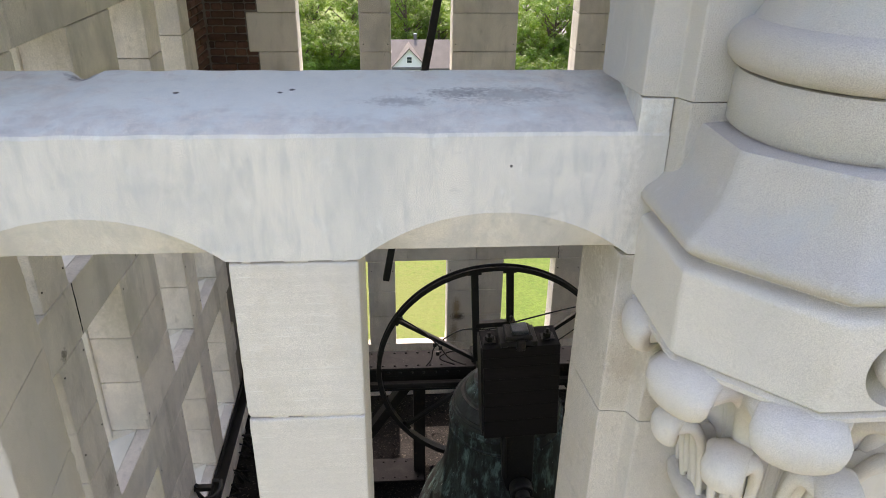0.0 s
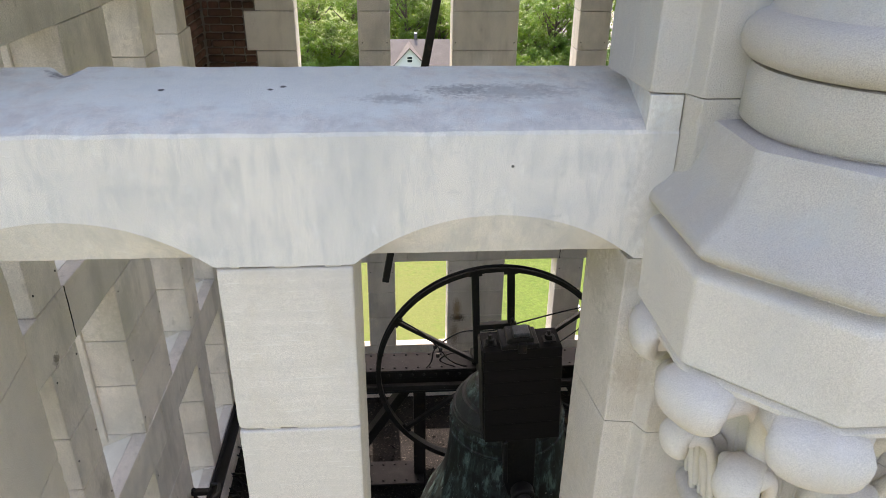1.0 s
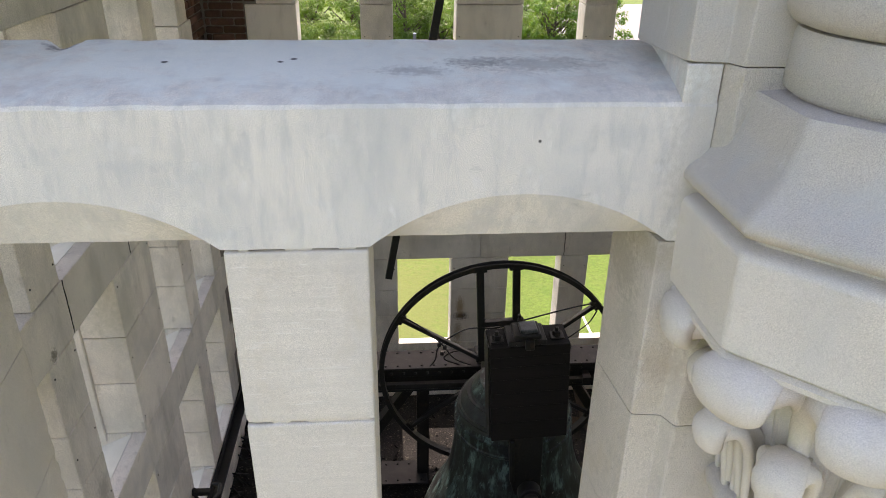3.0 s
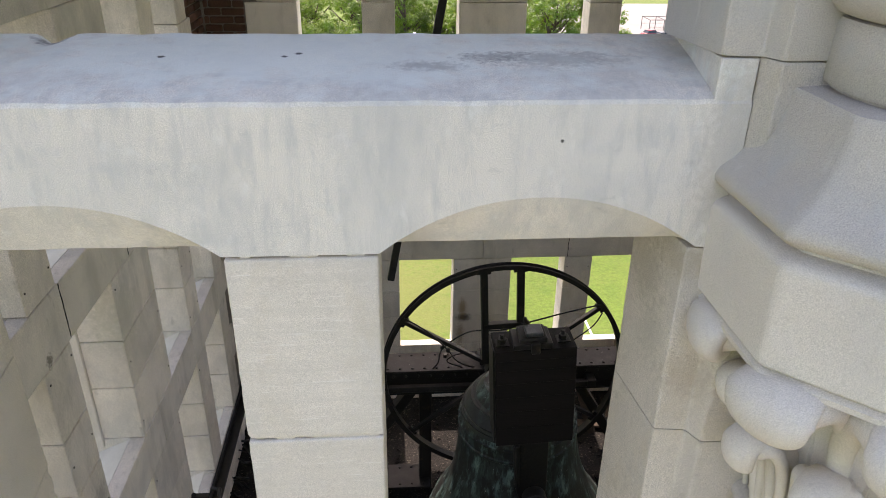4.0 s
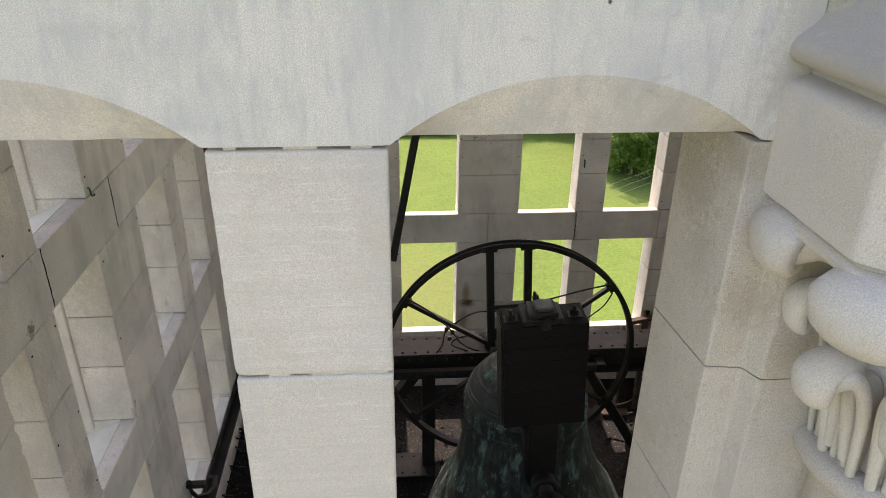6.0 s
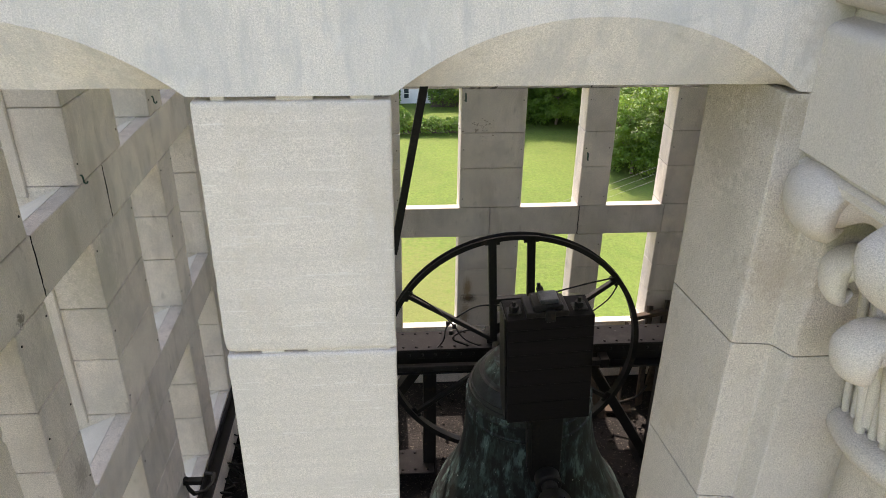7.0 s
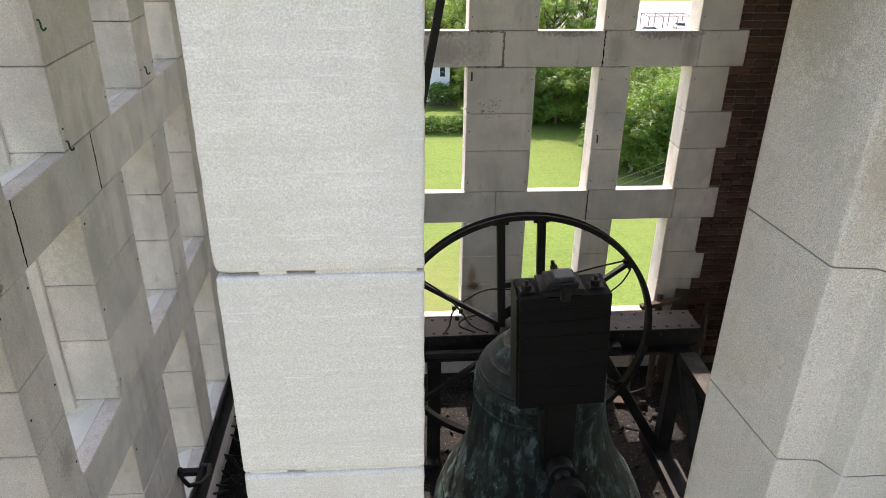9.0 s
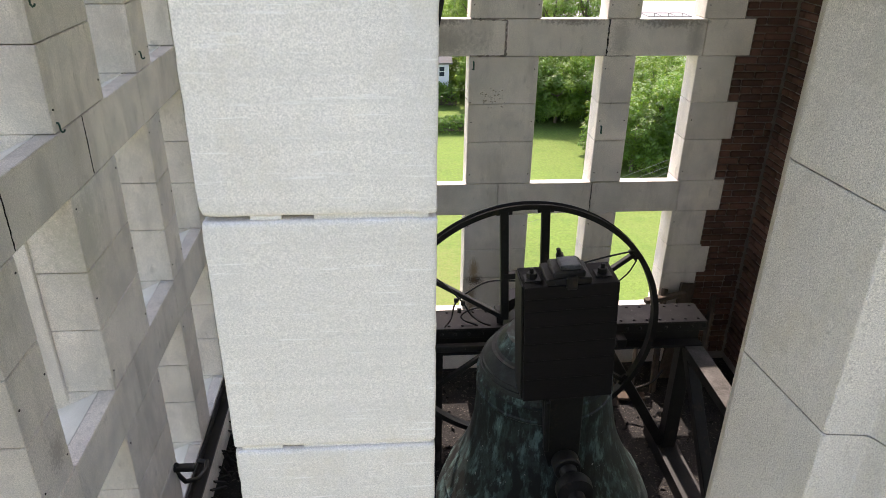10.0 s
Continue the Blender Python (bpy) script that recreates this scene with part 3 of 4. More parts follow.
for z0, z1 in zip(PIER_JOINTS, PIER_JOINTS[1:]):
    pier(PIER_L, z0, z1)
    pier(PIER_F, z0, z1)
part("base_course", box_bm(-0.69, 3.36, 0.004, 0.386, FLOOR - 0.3, 20.7, bevel=0.004), STONE, wall_front)
# unseen panel added across the further bay to darken the interior
part("infill", box_bm(1.64, 3.29, 0.10, 0.386, 20.7, ROOF, bevel=0.004), STONE, wall_front, "unseen limestone panel added to keep light out of the belfry")

# ---- column on the front pier ----
COL = (1.306, -0.119)
column = tagged(empty("column", pose(*COL, 0)), "carved limestone column with octagonal plinth and crocket capital on the front pier", "column", kind="structure")


def octagon(apothem, turn=22.5):
    r = apothem / math.cos(radians(22.5))
    return [(r * math.cos(radians(turn + 45 * k)), r * math.sin(radians(turn + 45 * k))) for k in range(8)]


def octagon_stack(levels):
    bm = bmesh.new()
    add_loft(bm, [[(x, y, z) for x, y in octagon(ap)] for ap, z in levels])
    bmesh.ops.recalc_face_normals(bm, faces=bm.faces)
    rims = [e for e in bm.edges if abs(e.verts[0].co.z - e.verts[1].co.z) > 0.01]
    bmesh.ops.bevel(bm, geom=rims, offset=0.010, segments=3, affect="EDGES", profile=0.5)
    return bm


crisp(part("abacus_bed", octagon_stack([(0.28, 24.866), (0.335, 24.869), (0.350, 24.875), (0.353, 24.888), (0.342, 24.896)]), PALE_CARVED, column, smooth=True))
plinth = part("plinth", octagon_stack([(0.342, 24.895), (0.346, 24.902), (0.358, 24.909), (0.362, 25.088), (0.357, 25.100), (0.345, 25.108), (0.322, 25.114), (0.318, 25.130)]), PALE_CARVED, column, smooth=True)


def sink(ob, tool):
    """Cuts the shape of a mesh out of an object for good."""
    cutter = new("tool", bpy.data.meshes.new("tool"))
    tool.to_mesh(cutter.data)
    tool.free()
    cutter.parent = ob.parent
    cut = ob.modifiers.new("cut", "BOOLEAN")
    cut.operation, cut.object, cut.solver = "DIFFERENCE", cutter, "EXACT"
    bpy.context.view_layer.update()
    done = bpy.data.meshes.new_from_object(ob.evaluated_get(bpy.context.evaluated_depsgraph_get()))
    ob.modifiers.remove(cut)
    bpy.data.objects.remove(cutter)
    ob.data = done


niche = bmesh.new()
bmesh.ops.create_uvsphere(niche, u_segments=40, v_segments=20, radius=0.086, matrix=pose(0, -0.368, 24.998))
sink(plinth, niche)
crisp(plinth)
flower = bmesh.new()
bmesh.ops.create_uvsphere(flower, u_segments=32, v_segments=20, radius=0.062, matrix=pose(0.004, -0.352, 25.004))
part("ball_flower", flower, PALE_CARVED, column, "round carved ball sunk in the plinth", smooth=True, sharp=80)
crisp(part("wash", octagon_stack([(0.316, 25.128), (0.338, 25.129), (0.356, 25.134), (0.366, 25.145), (0.367, 25.158), (0.359, 25.172), (0.336, 25.190), (0.312, 25.217), (0.294, 25.254), (0.283, 25.295), (0.279, 25.322), (0.272, 25.332), (0.225, 25.335)]), GRIMED_SHADED, column, smooth=True))
part("drum", lathe_bm([(0.2, 25.330), (0.226, 25.331), (0.226, 25.341), (0.236, 25.342), (0.241, 25.349), (0.239, 25.44), (0.234, 25.452), (0.2, 25.455)], 72), GRIMED_SHADED, column, smooth=True)
part("torus", lathe_bm([(0.2, 25.454), (0.226, 25.455), (0.246, 25.462), (0.260, 25.478), (0.265, 25.50), (0.260, 25.524), (0.244, 25.543), (0.228, 25.550), (0.222, 25.552), (0.208, 25.575), (0.198, 25.61), (0.192, 25.66), (0.19, 25.72), (0.19, 26.6), (0.1, 26.61)], 72), GRIMED_SHADED, column, smooth=True)
part("shaft", lathe_bm([(0.1, 20.6), (0.165, 20.61), (0.165, 24.34), (0.17, 24.355), (0.193, 24.363), (0.209, 24.371), (0.217, 24.384), (0.217, 24.40), (0.209, 24.413), (0.196, 24.42), (0.165, 24.424), (0.1, 24.43)], 72), CARVED, column, smooth=True)


bell_rings = []
for r, z, f in ((0.166, 24.42, 0.0), (0.168, 24.46, 0.5), (0.170, 24.54, 1.0), (0.178, 24.62, 1.0), (0.192, 24.70, 1.0), (0.218, 24.77, 0.6), (0.25, 24.825, 0.2), (0.29, 24.868, 0.0)):
    bell_rings.append([((r + 0.006 * f * math.cos(40 * t)) * math.cos(t), (r + 0.006 * f * math.cos(40 * t)) * math.sin(t), z) for t in (2 * math.pi * k / 320 for k in range(320))])
capital = bmesh.new()
add_loft(capital, bell_rings)
bmesh.ops.recalc_face_normals(capital, faces=capital.faces)
part("capital_bell", capital, PALE_CARVED, column, smooth=True)


def crocket_bm(path, wide, thick, groove=0.0, steps=20):
    """A leaf stalk that leaves the bell of the capital and curls over into a heavy bud; grows along local x."""
    pts = []
    for i in range(len(path) - 1):
        p0, p1, p2, p3 = [Vector(path[min(max(j, 0), len(path) - 1)]) for j in (i - 1, i, i + 1, i + 2)]
        for k in range(3):
            t = k / 3
            pts.append((0.5 * ((2 * p1) + (p2 - p0) * t + (2 * p0 - 5 * p1 + 4 * p2 - p3) * t * t + (3 * p1 - p0 - 3 * p2 + p3) * t ** 3), i + t))
    pts.append((Vector(path[-1]), len(path) - 1))

    def at(table, u):
        k = min(int(u), len(table) - 2)
        return table[k] + (table[k + 1] - table[k]) * (u - k)

    rings = []
    for j, (p, u) in enumerate(pts):
        d = (pts[min(j + 1, len(pts) - 1)][0] - pts[max(j - 1, 0)][0]).normalized()
        out = Vector((d.y, -d.x)) * -1
        w, h = at(wide, u), at(thick, u)
        ring = []
        for k in range(steps):
            a = 2 * math.pi * k / steps
            e = h * math.sin(a) * (1 - groove * math.cos(2 * a) * (1 if math.sin(a) > 0 else 0))
            q = p + out * e
            ring.append((q.x, w * math.cos(a), q.y))
        rings.append(ring)
    bm = bmesh.new()
    add_loft(bm, rings)
    bmesh.ops.recalc_face_normals(bm, faces=bm.faces)
    return bm


UPPER = [(0.185, 24.79), (0.225, 24.838), (0.275, 24.858), (0.322, 24.858), (0.360, 24.836), (0.360, 24.800), (0.338, 24.778), (0.308, 24.784)]
UPPER_WIDE, UPPER_THICK = (0.050, 0.056, 0.066, 0.082, 0.094, 0.086, 0.064, 0.024), (0.014, 0.016, 0.020, 0.034, 0.047, 0.043, 0.028, 0.010)
UPPER_RIM = [(0.340, 0.0, 24.812, 0.052), (0.322, 0.034, 24.834, 0.050), (0.292, 0.058, 24.840, 0.043), (0.262, 0.074, 24.822, 0.034), (0.240, 0.082, 24.782, 0.028), (0.222, 0.081, 24.72, 0.024), (0.207, 0.072, 24.64, 0.021), (0.193, 0.060, 24.54, 0.018), (0.180, 0.048, 24.44, 0.013)]
LOWER = [(0.190, 24.565), (0.220, 24.622), (0.252, 24.646), (0.285, 24.644), (0.308, 24.622), (0.304, 24.592), (0.286, 24.580), (0.266, 24.588)]
LOWER_WIDE, LOWER_THICK = (0.034, 0.036, 0.040, 0.046, 0.050, 0.046, 0.034, 0.012), (0.014, 0.016, 0.020, 0.028, 0.034, 0.030, 0.020, 0.006)
LOWER_RIM = [(0.292, 0.0, 24.612, 0.028), (0.276, 0.024, 24.630, 0.028), (0.252, 0.042, 24.630, 0.020), (0.230, 0.050, 24.602, 0.016), (0.213, 0.050, 24.555, 0.014), (0.199, 0.045, 24.49, 0.012), (0.186, 0.040, 24.42, 0.010)]


def smooth_run(points, cuts=4):
    """More points on a smooth curve through rows of equal length."""
    rows = [Vector(p) for p in points]
    fine = []
    for i in range(len(rows) - 1):
        p0, p1, p2, p3 = [rows[min(max(j, 0), len(rows) - 1)] for j in (i - 1, i, i + 1, i + 2)]
        for k in range(cuts):
            t = k / cuts
            fine.append(0.5 * ((2 * p1) + (p2 - p0) * t + (2 * p0 - 5 * p1 + 4 * p2 - p3) * t * t + (3 * p1 - p0 - 3 * p2 + p3) * t ** 3))
    fine.append(rows[-1])
    return fine


def carved_leaf(angle, path, wide, thick, rim, size=1.0, lift=0.0, out=0.0):
    """A capital leaf: a curled bud at the tip, and thick rolled edges that sweep back and down to the necking."""
    def moved(r, z):
        return 0.2 + (r - 0.2) * size + out * max(0.0, (r - 0.2) / 0.15), z + lift * min(1.0, max(0.0, (z - 24.45) / 0.15))
    leaf = part("crocket", crocket_bm([moved(*p) for p in path], [q * size for q in wide], [q * size for q in thick], steps=28), PALE_CARVED, column, smooth=True, sharp=80, at=pose(0, 0, 0, 0, 0, angle))
    for sgn in (-1, 1):
        pts, radii = [], []
        for q in smooth_run([(*p,) for p in rim]):
            r, z = moved(q[0], q[2])
            pts.append((r, sgn * q[1] * size, z))
            radii.append(q[3] * size)
        part("leaf_edge", tube_bm(pts, radii, 14), PALE_CARVED, leaf, smooth=True, sharp=80)
    # the blade of the leaf, hollowed between its rolled edges
    blade, n = bmesh.new(), 9
    rings = []
    for q in smooth_run([(*p,) for p in rim[2:]], 3):
        r, z = moved(q[0], q[2])
        across = [2 * k / (n - 1) - 1 for k in range(n)]
        rings.append([(r - 0.004 - 0.020 * (1 - v * v), v * q[1] * size, z) for v in across] + [(r - 0.05, v * q[1] * size * 0.8, z) for v in across[::-1]])
    add_loft(blade, rings)
    bmesh.ops.recalc_face_normals(blade, faces=blade.faces)
    part("blade", blade, PALE_CARVED, leaf, smooth=True, sharp=50)
    # two veins in the hollow under a lower bud
    base, top = path[0], path[1]
    for side in (-0.5, 0.5) if rim is LOWER_RIM else ():
        w = wide[0] * size * side
        pts = [(moved(*top)[0] - 0.014, w * 1.3, moved(*top)[1]), (moved(*base)[0] + 0.006, w * 1.2, moved(*base)[1]), (0.184, w, base[1] - 0.10), (0.178, w * 0.7, base[1] - 0.2), (0.172, w * 0.5, 24.42)]
        part("vein", tube_bm(smooth_run(pts, 3), 0.008, 8), PALE_CARVED, leaf, smooth=True, sharp=80)


for angle, size, lift, out in ((169, 0.82, 0.022, 0.020), (207.5, 0.90, 0.008, 0.034), (244.5, 0.98, 0.004, 0.024), (290, 0.98, 0.004, 0.024), (337.5, 1.0, 0.0, 0.0), (15, 0.9, 0.0, 0.0)):
    carved_leaf(angle, UPPER, UPPER_WIDE, UPPER_THICK, UPPER_RIM, size, lift, out)
for angle, size in ((190, 0.88), (224, 0.98), (268, 1.05), (313, 1.1), (358, 1.0)):
    carved_leaf(angle, LOWER, LOWER_WIDE, LOWER_THICK, LOWER_RIM, size, 0.012)
carved_leaf(170, LOWER, LOWER_WIDE, LOWER_THICK, LOWER_RIM, 0.66, 0.105, 0.03)

# ---- floor, ceiling and the tower below ----
tagged(part("floor", box_bm(-1.4, 4.1, 0.3, 5.85, FLOOR - 0.3, FLOOR), LITTER), "dark belfry floor strewn with gravel and litter", "floor", kind="structure")
# the ceiling is out of view, added to block light from above
tagged(part("ceiling", box_bm(-1.77, 4.45, -0.06, 6.2, ROOF, ROOF + 0.3), INNER), "unseen plain stone ceiling added to keep high sun off the bell", "ceiling", kind="structure")
tagged(part("wall_lower", box_bm(-1.77, 4.45, 0.0, 6.18, -0.5, FLOOR - 0.3), STONE), "plain limestone tower shaft below the belfry", "wall", kind="structure")

# ---- bell; it hangs a few degrees out of plumb with its headstock and wheel ----
BX, BY, AXLE, SWING = 1.285, 3.10, 21.83, -3.0
bell = tagged(empty("bell", pose(BX - 0.01, BY, AXLE, 0, SWING, 0)), "large green-streaked bronze bell with dark headstock and iron wheel", "bell")
outer = [(0.425, 0.255), (0.434, 0.25), (0.443, 0.22), (0.456, 0.212), (0.456, 0.198), (0.447, 0.19), (0.452, 0.12), (0.462, 0.112), (0.462, 0.098), (0.455, 0.09), (0.468, -0.05), (0.492, -0.22), (0.535, -0.39), (0.60, -0.55), (0.67, -0.68), (0.70, -0.73), (0.712, -0.74), (0.715, -0.76), (0.71, -0.77), (0.76, -0.86), (0.785, -0.93), (0.785, -0.97), (0.765, -0.985), (0.68, -0.88), (0.54, -0.60), (0.45, -0.3), (0.40, 0.1), (0.36, 0.35), (0.25, 0.5), (0.02, 0.53)]
part("shoulder", lathe_bm([(0.02, 0.455), (0.20, 0.447), (0.31, 0.415), (0.375, 0.365), (0.415, 0.30), (0.434, 0.25)], 96, close=False), DULL_BRONZE, bell, "dull dark bronze shoulder", smooth=True)
part("body", lathe_bm(outer, 96, close=False), BRONZE, bell, smooth=True)
part("crown", lathe_bm([(0.02, 0.45), (0.16, 0.45), (0.13, 0.62), (0.02, 0.63)], 24), DULL_BRONZE, bell, smooth=True)
for r, z in ((0.423, 0.28), (0.41, 0.31), (0.345, 0.392)):
    part("moulding", lathe_bm([(r - 0.01, -0.006), (r + 0.007, -0.004), (r + 0.007, 0.004), (r - 0.01, 0.006)], 96, (0, 0, z)), DULL_BRONZE, bell, smooth=True)
part("clapper", lathe_bm([(0.01, -1.05), (0.07, -1.02), (0.10, -0.93), (0.06, -0.84), (0.025, -0.8), (0.02, 0.4), (0.01, 0.45)], 20), IRON, bell, smooth=True)

headstock = part("headstock", box_bm(-0.17, 0.17, -0.26, 0.30, 0.50, 0.64, bevel=0.006), TIMBER, bell, "tall dark laminated timber headstock with iron clamps", at=pose(0.03, 0, 0))
HF = -0.50
zs = [0.335, 0.49, 0.625, 0.745, 0.86, 0.965, 1.045, 1.125]
for z0, z1 in zip(zs, zs[1:]):
    part("timber", box_bm(-0.262 + random.uniform(-0.002, 0.002), 0.278, HF, HF + 0.25, z0 + 0.0008, z1 - 0.0008, bevel=0.003), TIMBER, headstock)
part("side_plate", box_bm(-0.276, -0.265, HF + 0.03, HF + 0.24, 0.34, 1.12, bevel=0.003), IRON, headstock)
part("clamp_plate", box_bm(-0.14, 0.12, HF + 0.004, HF + 0.22, 1.125, 1.165, bevel=0.006), IRON_DUSTY, headstock)
part("clamp_block", box_bm(-0.10, 0.085, HF + 0.012, HF + 0.19, 1.165, 1.205, bevel=0.008), IRON_DUSTY, headstock)
part("clamp_cap", box_bm(-0.055, 0.06, HF + 0.03, HF + 0.15, 1.205, 1.235, bevel=0.006), WORN, headstock, "iron cap worn bright on top")
part("clamp_bolt", lathe_bm([(0.004, 0), (0.013, 0), (0.013, 0.05), (0.022, 0.052), (0.022, 0.078), (0.012, 0.08), (0.012, 0.115), (0.004, 0.117)], 10), IRON, headstock, smooth=True, at=pose(-0.015, HF + 0.19, 1.165, 12, -14, 0))
part("keeper", box_bm(-0.03, 0.03, HF - 0.03, HF + 0.004, 1.11, 1.19, bevel=0.006), IRON, headstock)
for x in (-0.205, 0.205):
    part("washer", box_bm(x - 0.045, x + 0.045, HF + 0.06, HF + 0.15, 1.126, 1.134, bevel=0.002), IRON, headstock)
    part("nut", lathe_bm([(0.004, 0), (0.03, 0.0), (0.03, 0.032), (0.013, 0.033), (0.013, 0.062), (0.004, 0.062)], 6, (x, HF + 0.105, 1.134)), IRON, headstock)
arm = bmesh.new()
add_loft(arm, [[(x0, HF + 0.012, z), (x1, HF + 0.012, z), (x1, HF + 0.06, z), (x0, HF + 0.06, z)] for x0, x1, z in ((-0.14, 0.115, 0.36), (-0.135, 0.112, 0.2), (-0.12, 0.105, -0.12), (-0.09, 0.09, -0.24), (-0.04, 0.04, -0.28))])
bmesh.ops.recalc_face_normals(arm, faces=arm.faces)
bmesh.ops.bevel(arm, geom=arm.edges[:], offset=0.006, segments=1, affect="EDGES")
part("drop_arm", arm, IRON, headstock)
part("arm_rib", box_bm(-0.135, -0.10, HF - 0.03, HF + 0.02, -0.05, 0.34, bevel=0.008), IRON, headstock)
part("gudgeon", lathe_bm([(0.02, 0), (0.083, 0), (0.088, 0.01), (0.088, 0.09), (0.08, 0.10), (0.056, 0.102), (0.052, 0.16), (0.02, 0.165)], 32), IRON_DUSTY, headstock, smooth=True, at=pose(0.01, HF + 0.015, -0.165, 90, 0, 0))
part("front_axle", lathe_bm([(0.02, 0.15), (0.05, 0.15), (0.05, 0.20), (0.10, 0.21), (0.115, 0.24), (0.11, 0.30), (0.05, 0.32), (0.05, 0.98), (0.02, 0.98)], 24), IRON, headstock, smooth=True, at=pose(0.01, HF + 0.015, -0.165, 90, 0, 0))
part("axle", lathe_bm([(0.02, 0), (0.055, 0), (0.055, 0.75), (0.02, 0.75)], 20), IRON, headstock, smooth=True, at=pose(0, 1.18, 0, 90, 0, 0))

# ---- bell wheel ----
R = 1.055
rim = bmesh.new()
rings = []
for k in range(121):
    a = 2 * math.pi * k / 120
    rings.append([((R + dr) * math.cos(a), dy, (R + dr) * math.sin(a)) for dr, dy in ((-0.024, -0.035), (0.016, -0.038), (0.018, -0.028), (-0.002, -0.022), (-0.002, 0.022), (0.018, 0.028), (0.016, 0.038), (-0.024, 0.035))])
add_loft(rim, rings, cap=False)
bmesh.ops.remove_doubles(rim, verts=rim.verts, dist=1e-5)
bmesh.ops.recalc_face_normals(rim, faces=rim.faces)
wheel = part("wheel", rim, IRON, bell, "large black iron spoked bell wheel", smooth=True, at=pose(0.01, 0.815, 0))
for s in (-1, 1):
    for x in (-0.155, 0.152):
        part("spoke", beam_bm((x, 0, s * 0.1), (x, 0, s * 1.025), 0.062, 0.05), IRON, wheel)
        part("flange", beam_bm((x - 0.06, 0, s * 1.015), (x + 0.06, 0, s * 1.015), 0.03, 0.05), IRON, wheel)
    for ang in (35, 145):
        ca, sa = math.cos(radians(ang)), math.sin(radians(ang))
        part("spoke", beam_bm((0.2 * ca, 0, s * 0.2 * sa), (1.03 * ca, 0, s * 1.03 * sa), 0.045, 0.035), IRON, wheel)
        part("flange", beam_bm((1.02 * ca - 0.05 * sa, 0, s * (1.02 * sa + 0.05 * ca)), (1.02 * ca + 0.05 * sa, 0, s * (1.02 * sa - 0.05 * ca)), 0.03, 0.04), IRON, wheel)
part("hub", lathe_bm([(0.05, -0.06), (0.16, -0.06), (0.16, 0.06), (0.05, 0.06)], 24), IRON, wheel, at=pose(0, 0, 0, 90, 0, 0))
part("cross_tie", box_bm(-0.16, 0.16, -0.03, 0.03, 0.46, 0.51, bevel=0.004), IRON, wheel)

# ---- bell frame ----
bell_frame = tagged(empty("steel_support_frame", pose(0, 0, 0)), "riveted black steel frame that carries the bell above the belfry floor", "steel frame")
GX0, GX1, GTOP = -0.35, 2.90, 21.70
RIVET = bpy.data.meshes.new("rivet")
_bm = lathe_bm([(0.001, 0.011), (0.009, 0.009), (0.014, 0.004), (0.015, 0.0), (0.001, -0.002)], 8)
_bm.to_mesh(RIVET)
_bm.free()
RIVET.materials.append(IRON)


def rivets(parent, places, rot=(0, 0, 0)):
    for p in places:
        ob = new("rivet", RIVET)
        ob.parent = parent
        ob.location = p
        ob.rotation_euler = [radians(a) for a in rot]


def girder(y0, y1, top, deep=0.24):
    g = part("girder", box_bm(GX0 + 0.002, GX1 - 0.002, y0 + 0.10, y0 + 0.13, top - deep, top - 0.018), IRON, bell_frame)
    part("top_plate", box_bm(GX0, GX1, y0, y1, top - 0.018, top, bevel=0.003), IRON_DUSTY, g, "dusty riveted top plate")
    part("angle", box_bm(GX0, GX1, y0 + 0.012, y0 + 0.022, top - 0.10, top - 0.018, bevel=0.002), IRON, g)
    part("bottom_flange", box_bm(GX0, GX1, y0 - 0.005, y1, top - deep - 0.02, top - deep, bevel=0.003), IRON, g)
    n = int((GX1 - GX0) / 0.115)
    xs = [GX0 + 0.06 + (GX1 - GX0 - 0.12) * k / n for k in range(n + 1)]
    rivets(g, [(x, y, top) for x in xs for y in (y0 + 0.045, y1 - 0.045)])
    rivets(g, [(x + 0.05, y0 + 0.012, top - 0.06) for x in xs], (90, 0, 0))
    return g


girder(4.13, 4.43, GTOP)
girder(1.42, 1.72, GTOP - 0.02)
guide = part("guide_bar", box_bm(-0.30, 2.17, 4.02, 4.075, 21.545, 21.60, bevel=0.004), IRON_DUSTY, bell_frame, "narrow bar with a pale dusty top edge")
part("bracket", box_bm(2.10, 2.18, 4.01, 4.13, 21.53, 21.615, bevel=0.004), IRON, guide)
for x in (GX0 + 0.08, GX1 - 0.08):
    side_beam = part("side_beam", box_bm(x - 0.075, x + 0.075, 1.72, 4.13, 21.36, 21.448, bevel=0.004), IRON, bell_frame)
    part("top_plate", box_bm(x - 0.078, x + 0.078, 1.73, 4.12, 21.448, 21.456, bevel=0.002), SUNNED_DUST, side_beam, "dusty top plate of the beam, paled as if sunlit")
    for y in (1.57, 4.28):
        part("post", beam_bm((x, y, FLOOR), (x, y, 21.44), 0.13, 0.12), IRON, bell_frame)
    part("brace", beam_bm((x, 3.1, FLOOR + 0.06), (x, 4.2, 21.38), 0.10, 0.08), IRON, bell_frame)
    part("brace", beam_bm((x, 3.0, FLOOR + 0.06), (x, 1.7, 21.38), 0.10, 0.08), IRON, bell_frame)
    part("bottom_beam", box_bm(x - 0.10, x + 0.10, 1.3, 4.6, FLOOR, FLOOR + 0.14, bevel=0.004), IRON, bell_frame)
for y in (4.33, 1.57):
    part("brace", beam_bm((0.55, y, 21.46), (-0.25, y, FLOOR + 0.1), 0.14, 0.09), IRON, bell_frame)
    part("brace", beam_bm((2.05, y, 21.46), (2.8, y, FLOOR + 0.1), 0.14, 0.09), IRON, bell_frame)
    part("hanger", beam_bm((0.62, y + 0.02, 21.46), (0.62, y + 0.02, FLOOR), 0.12, 0.10), IRON, bell_frame)
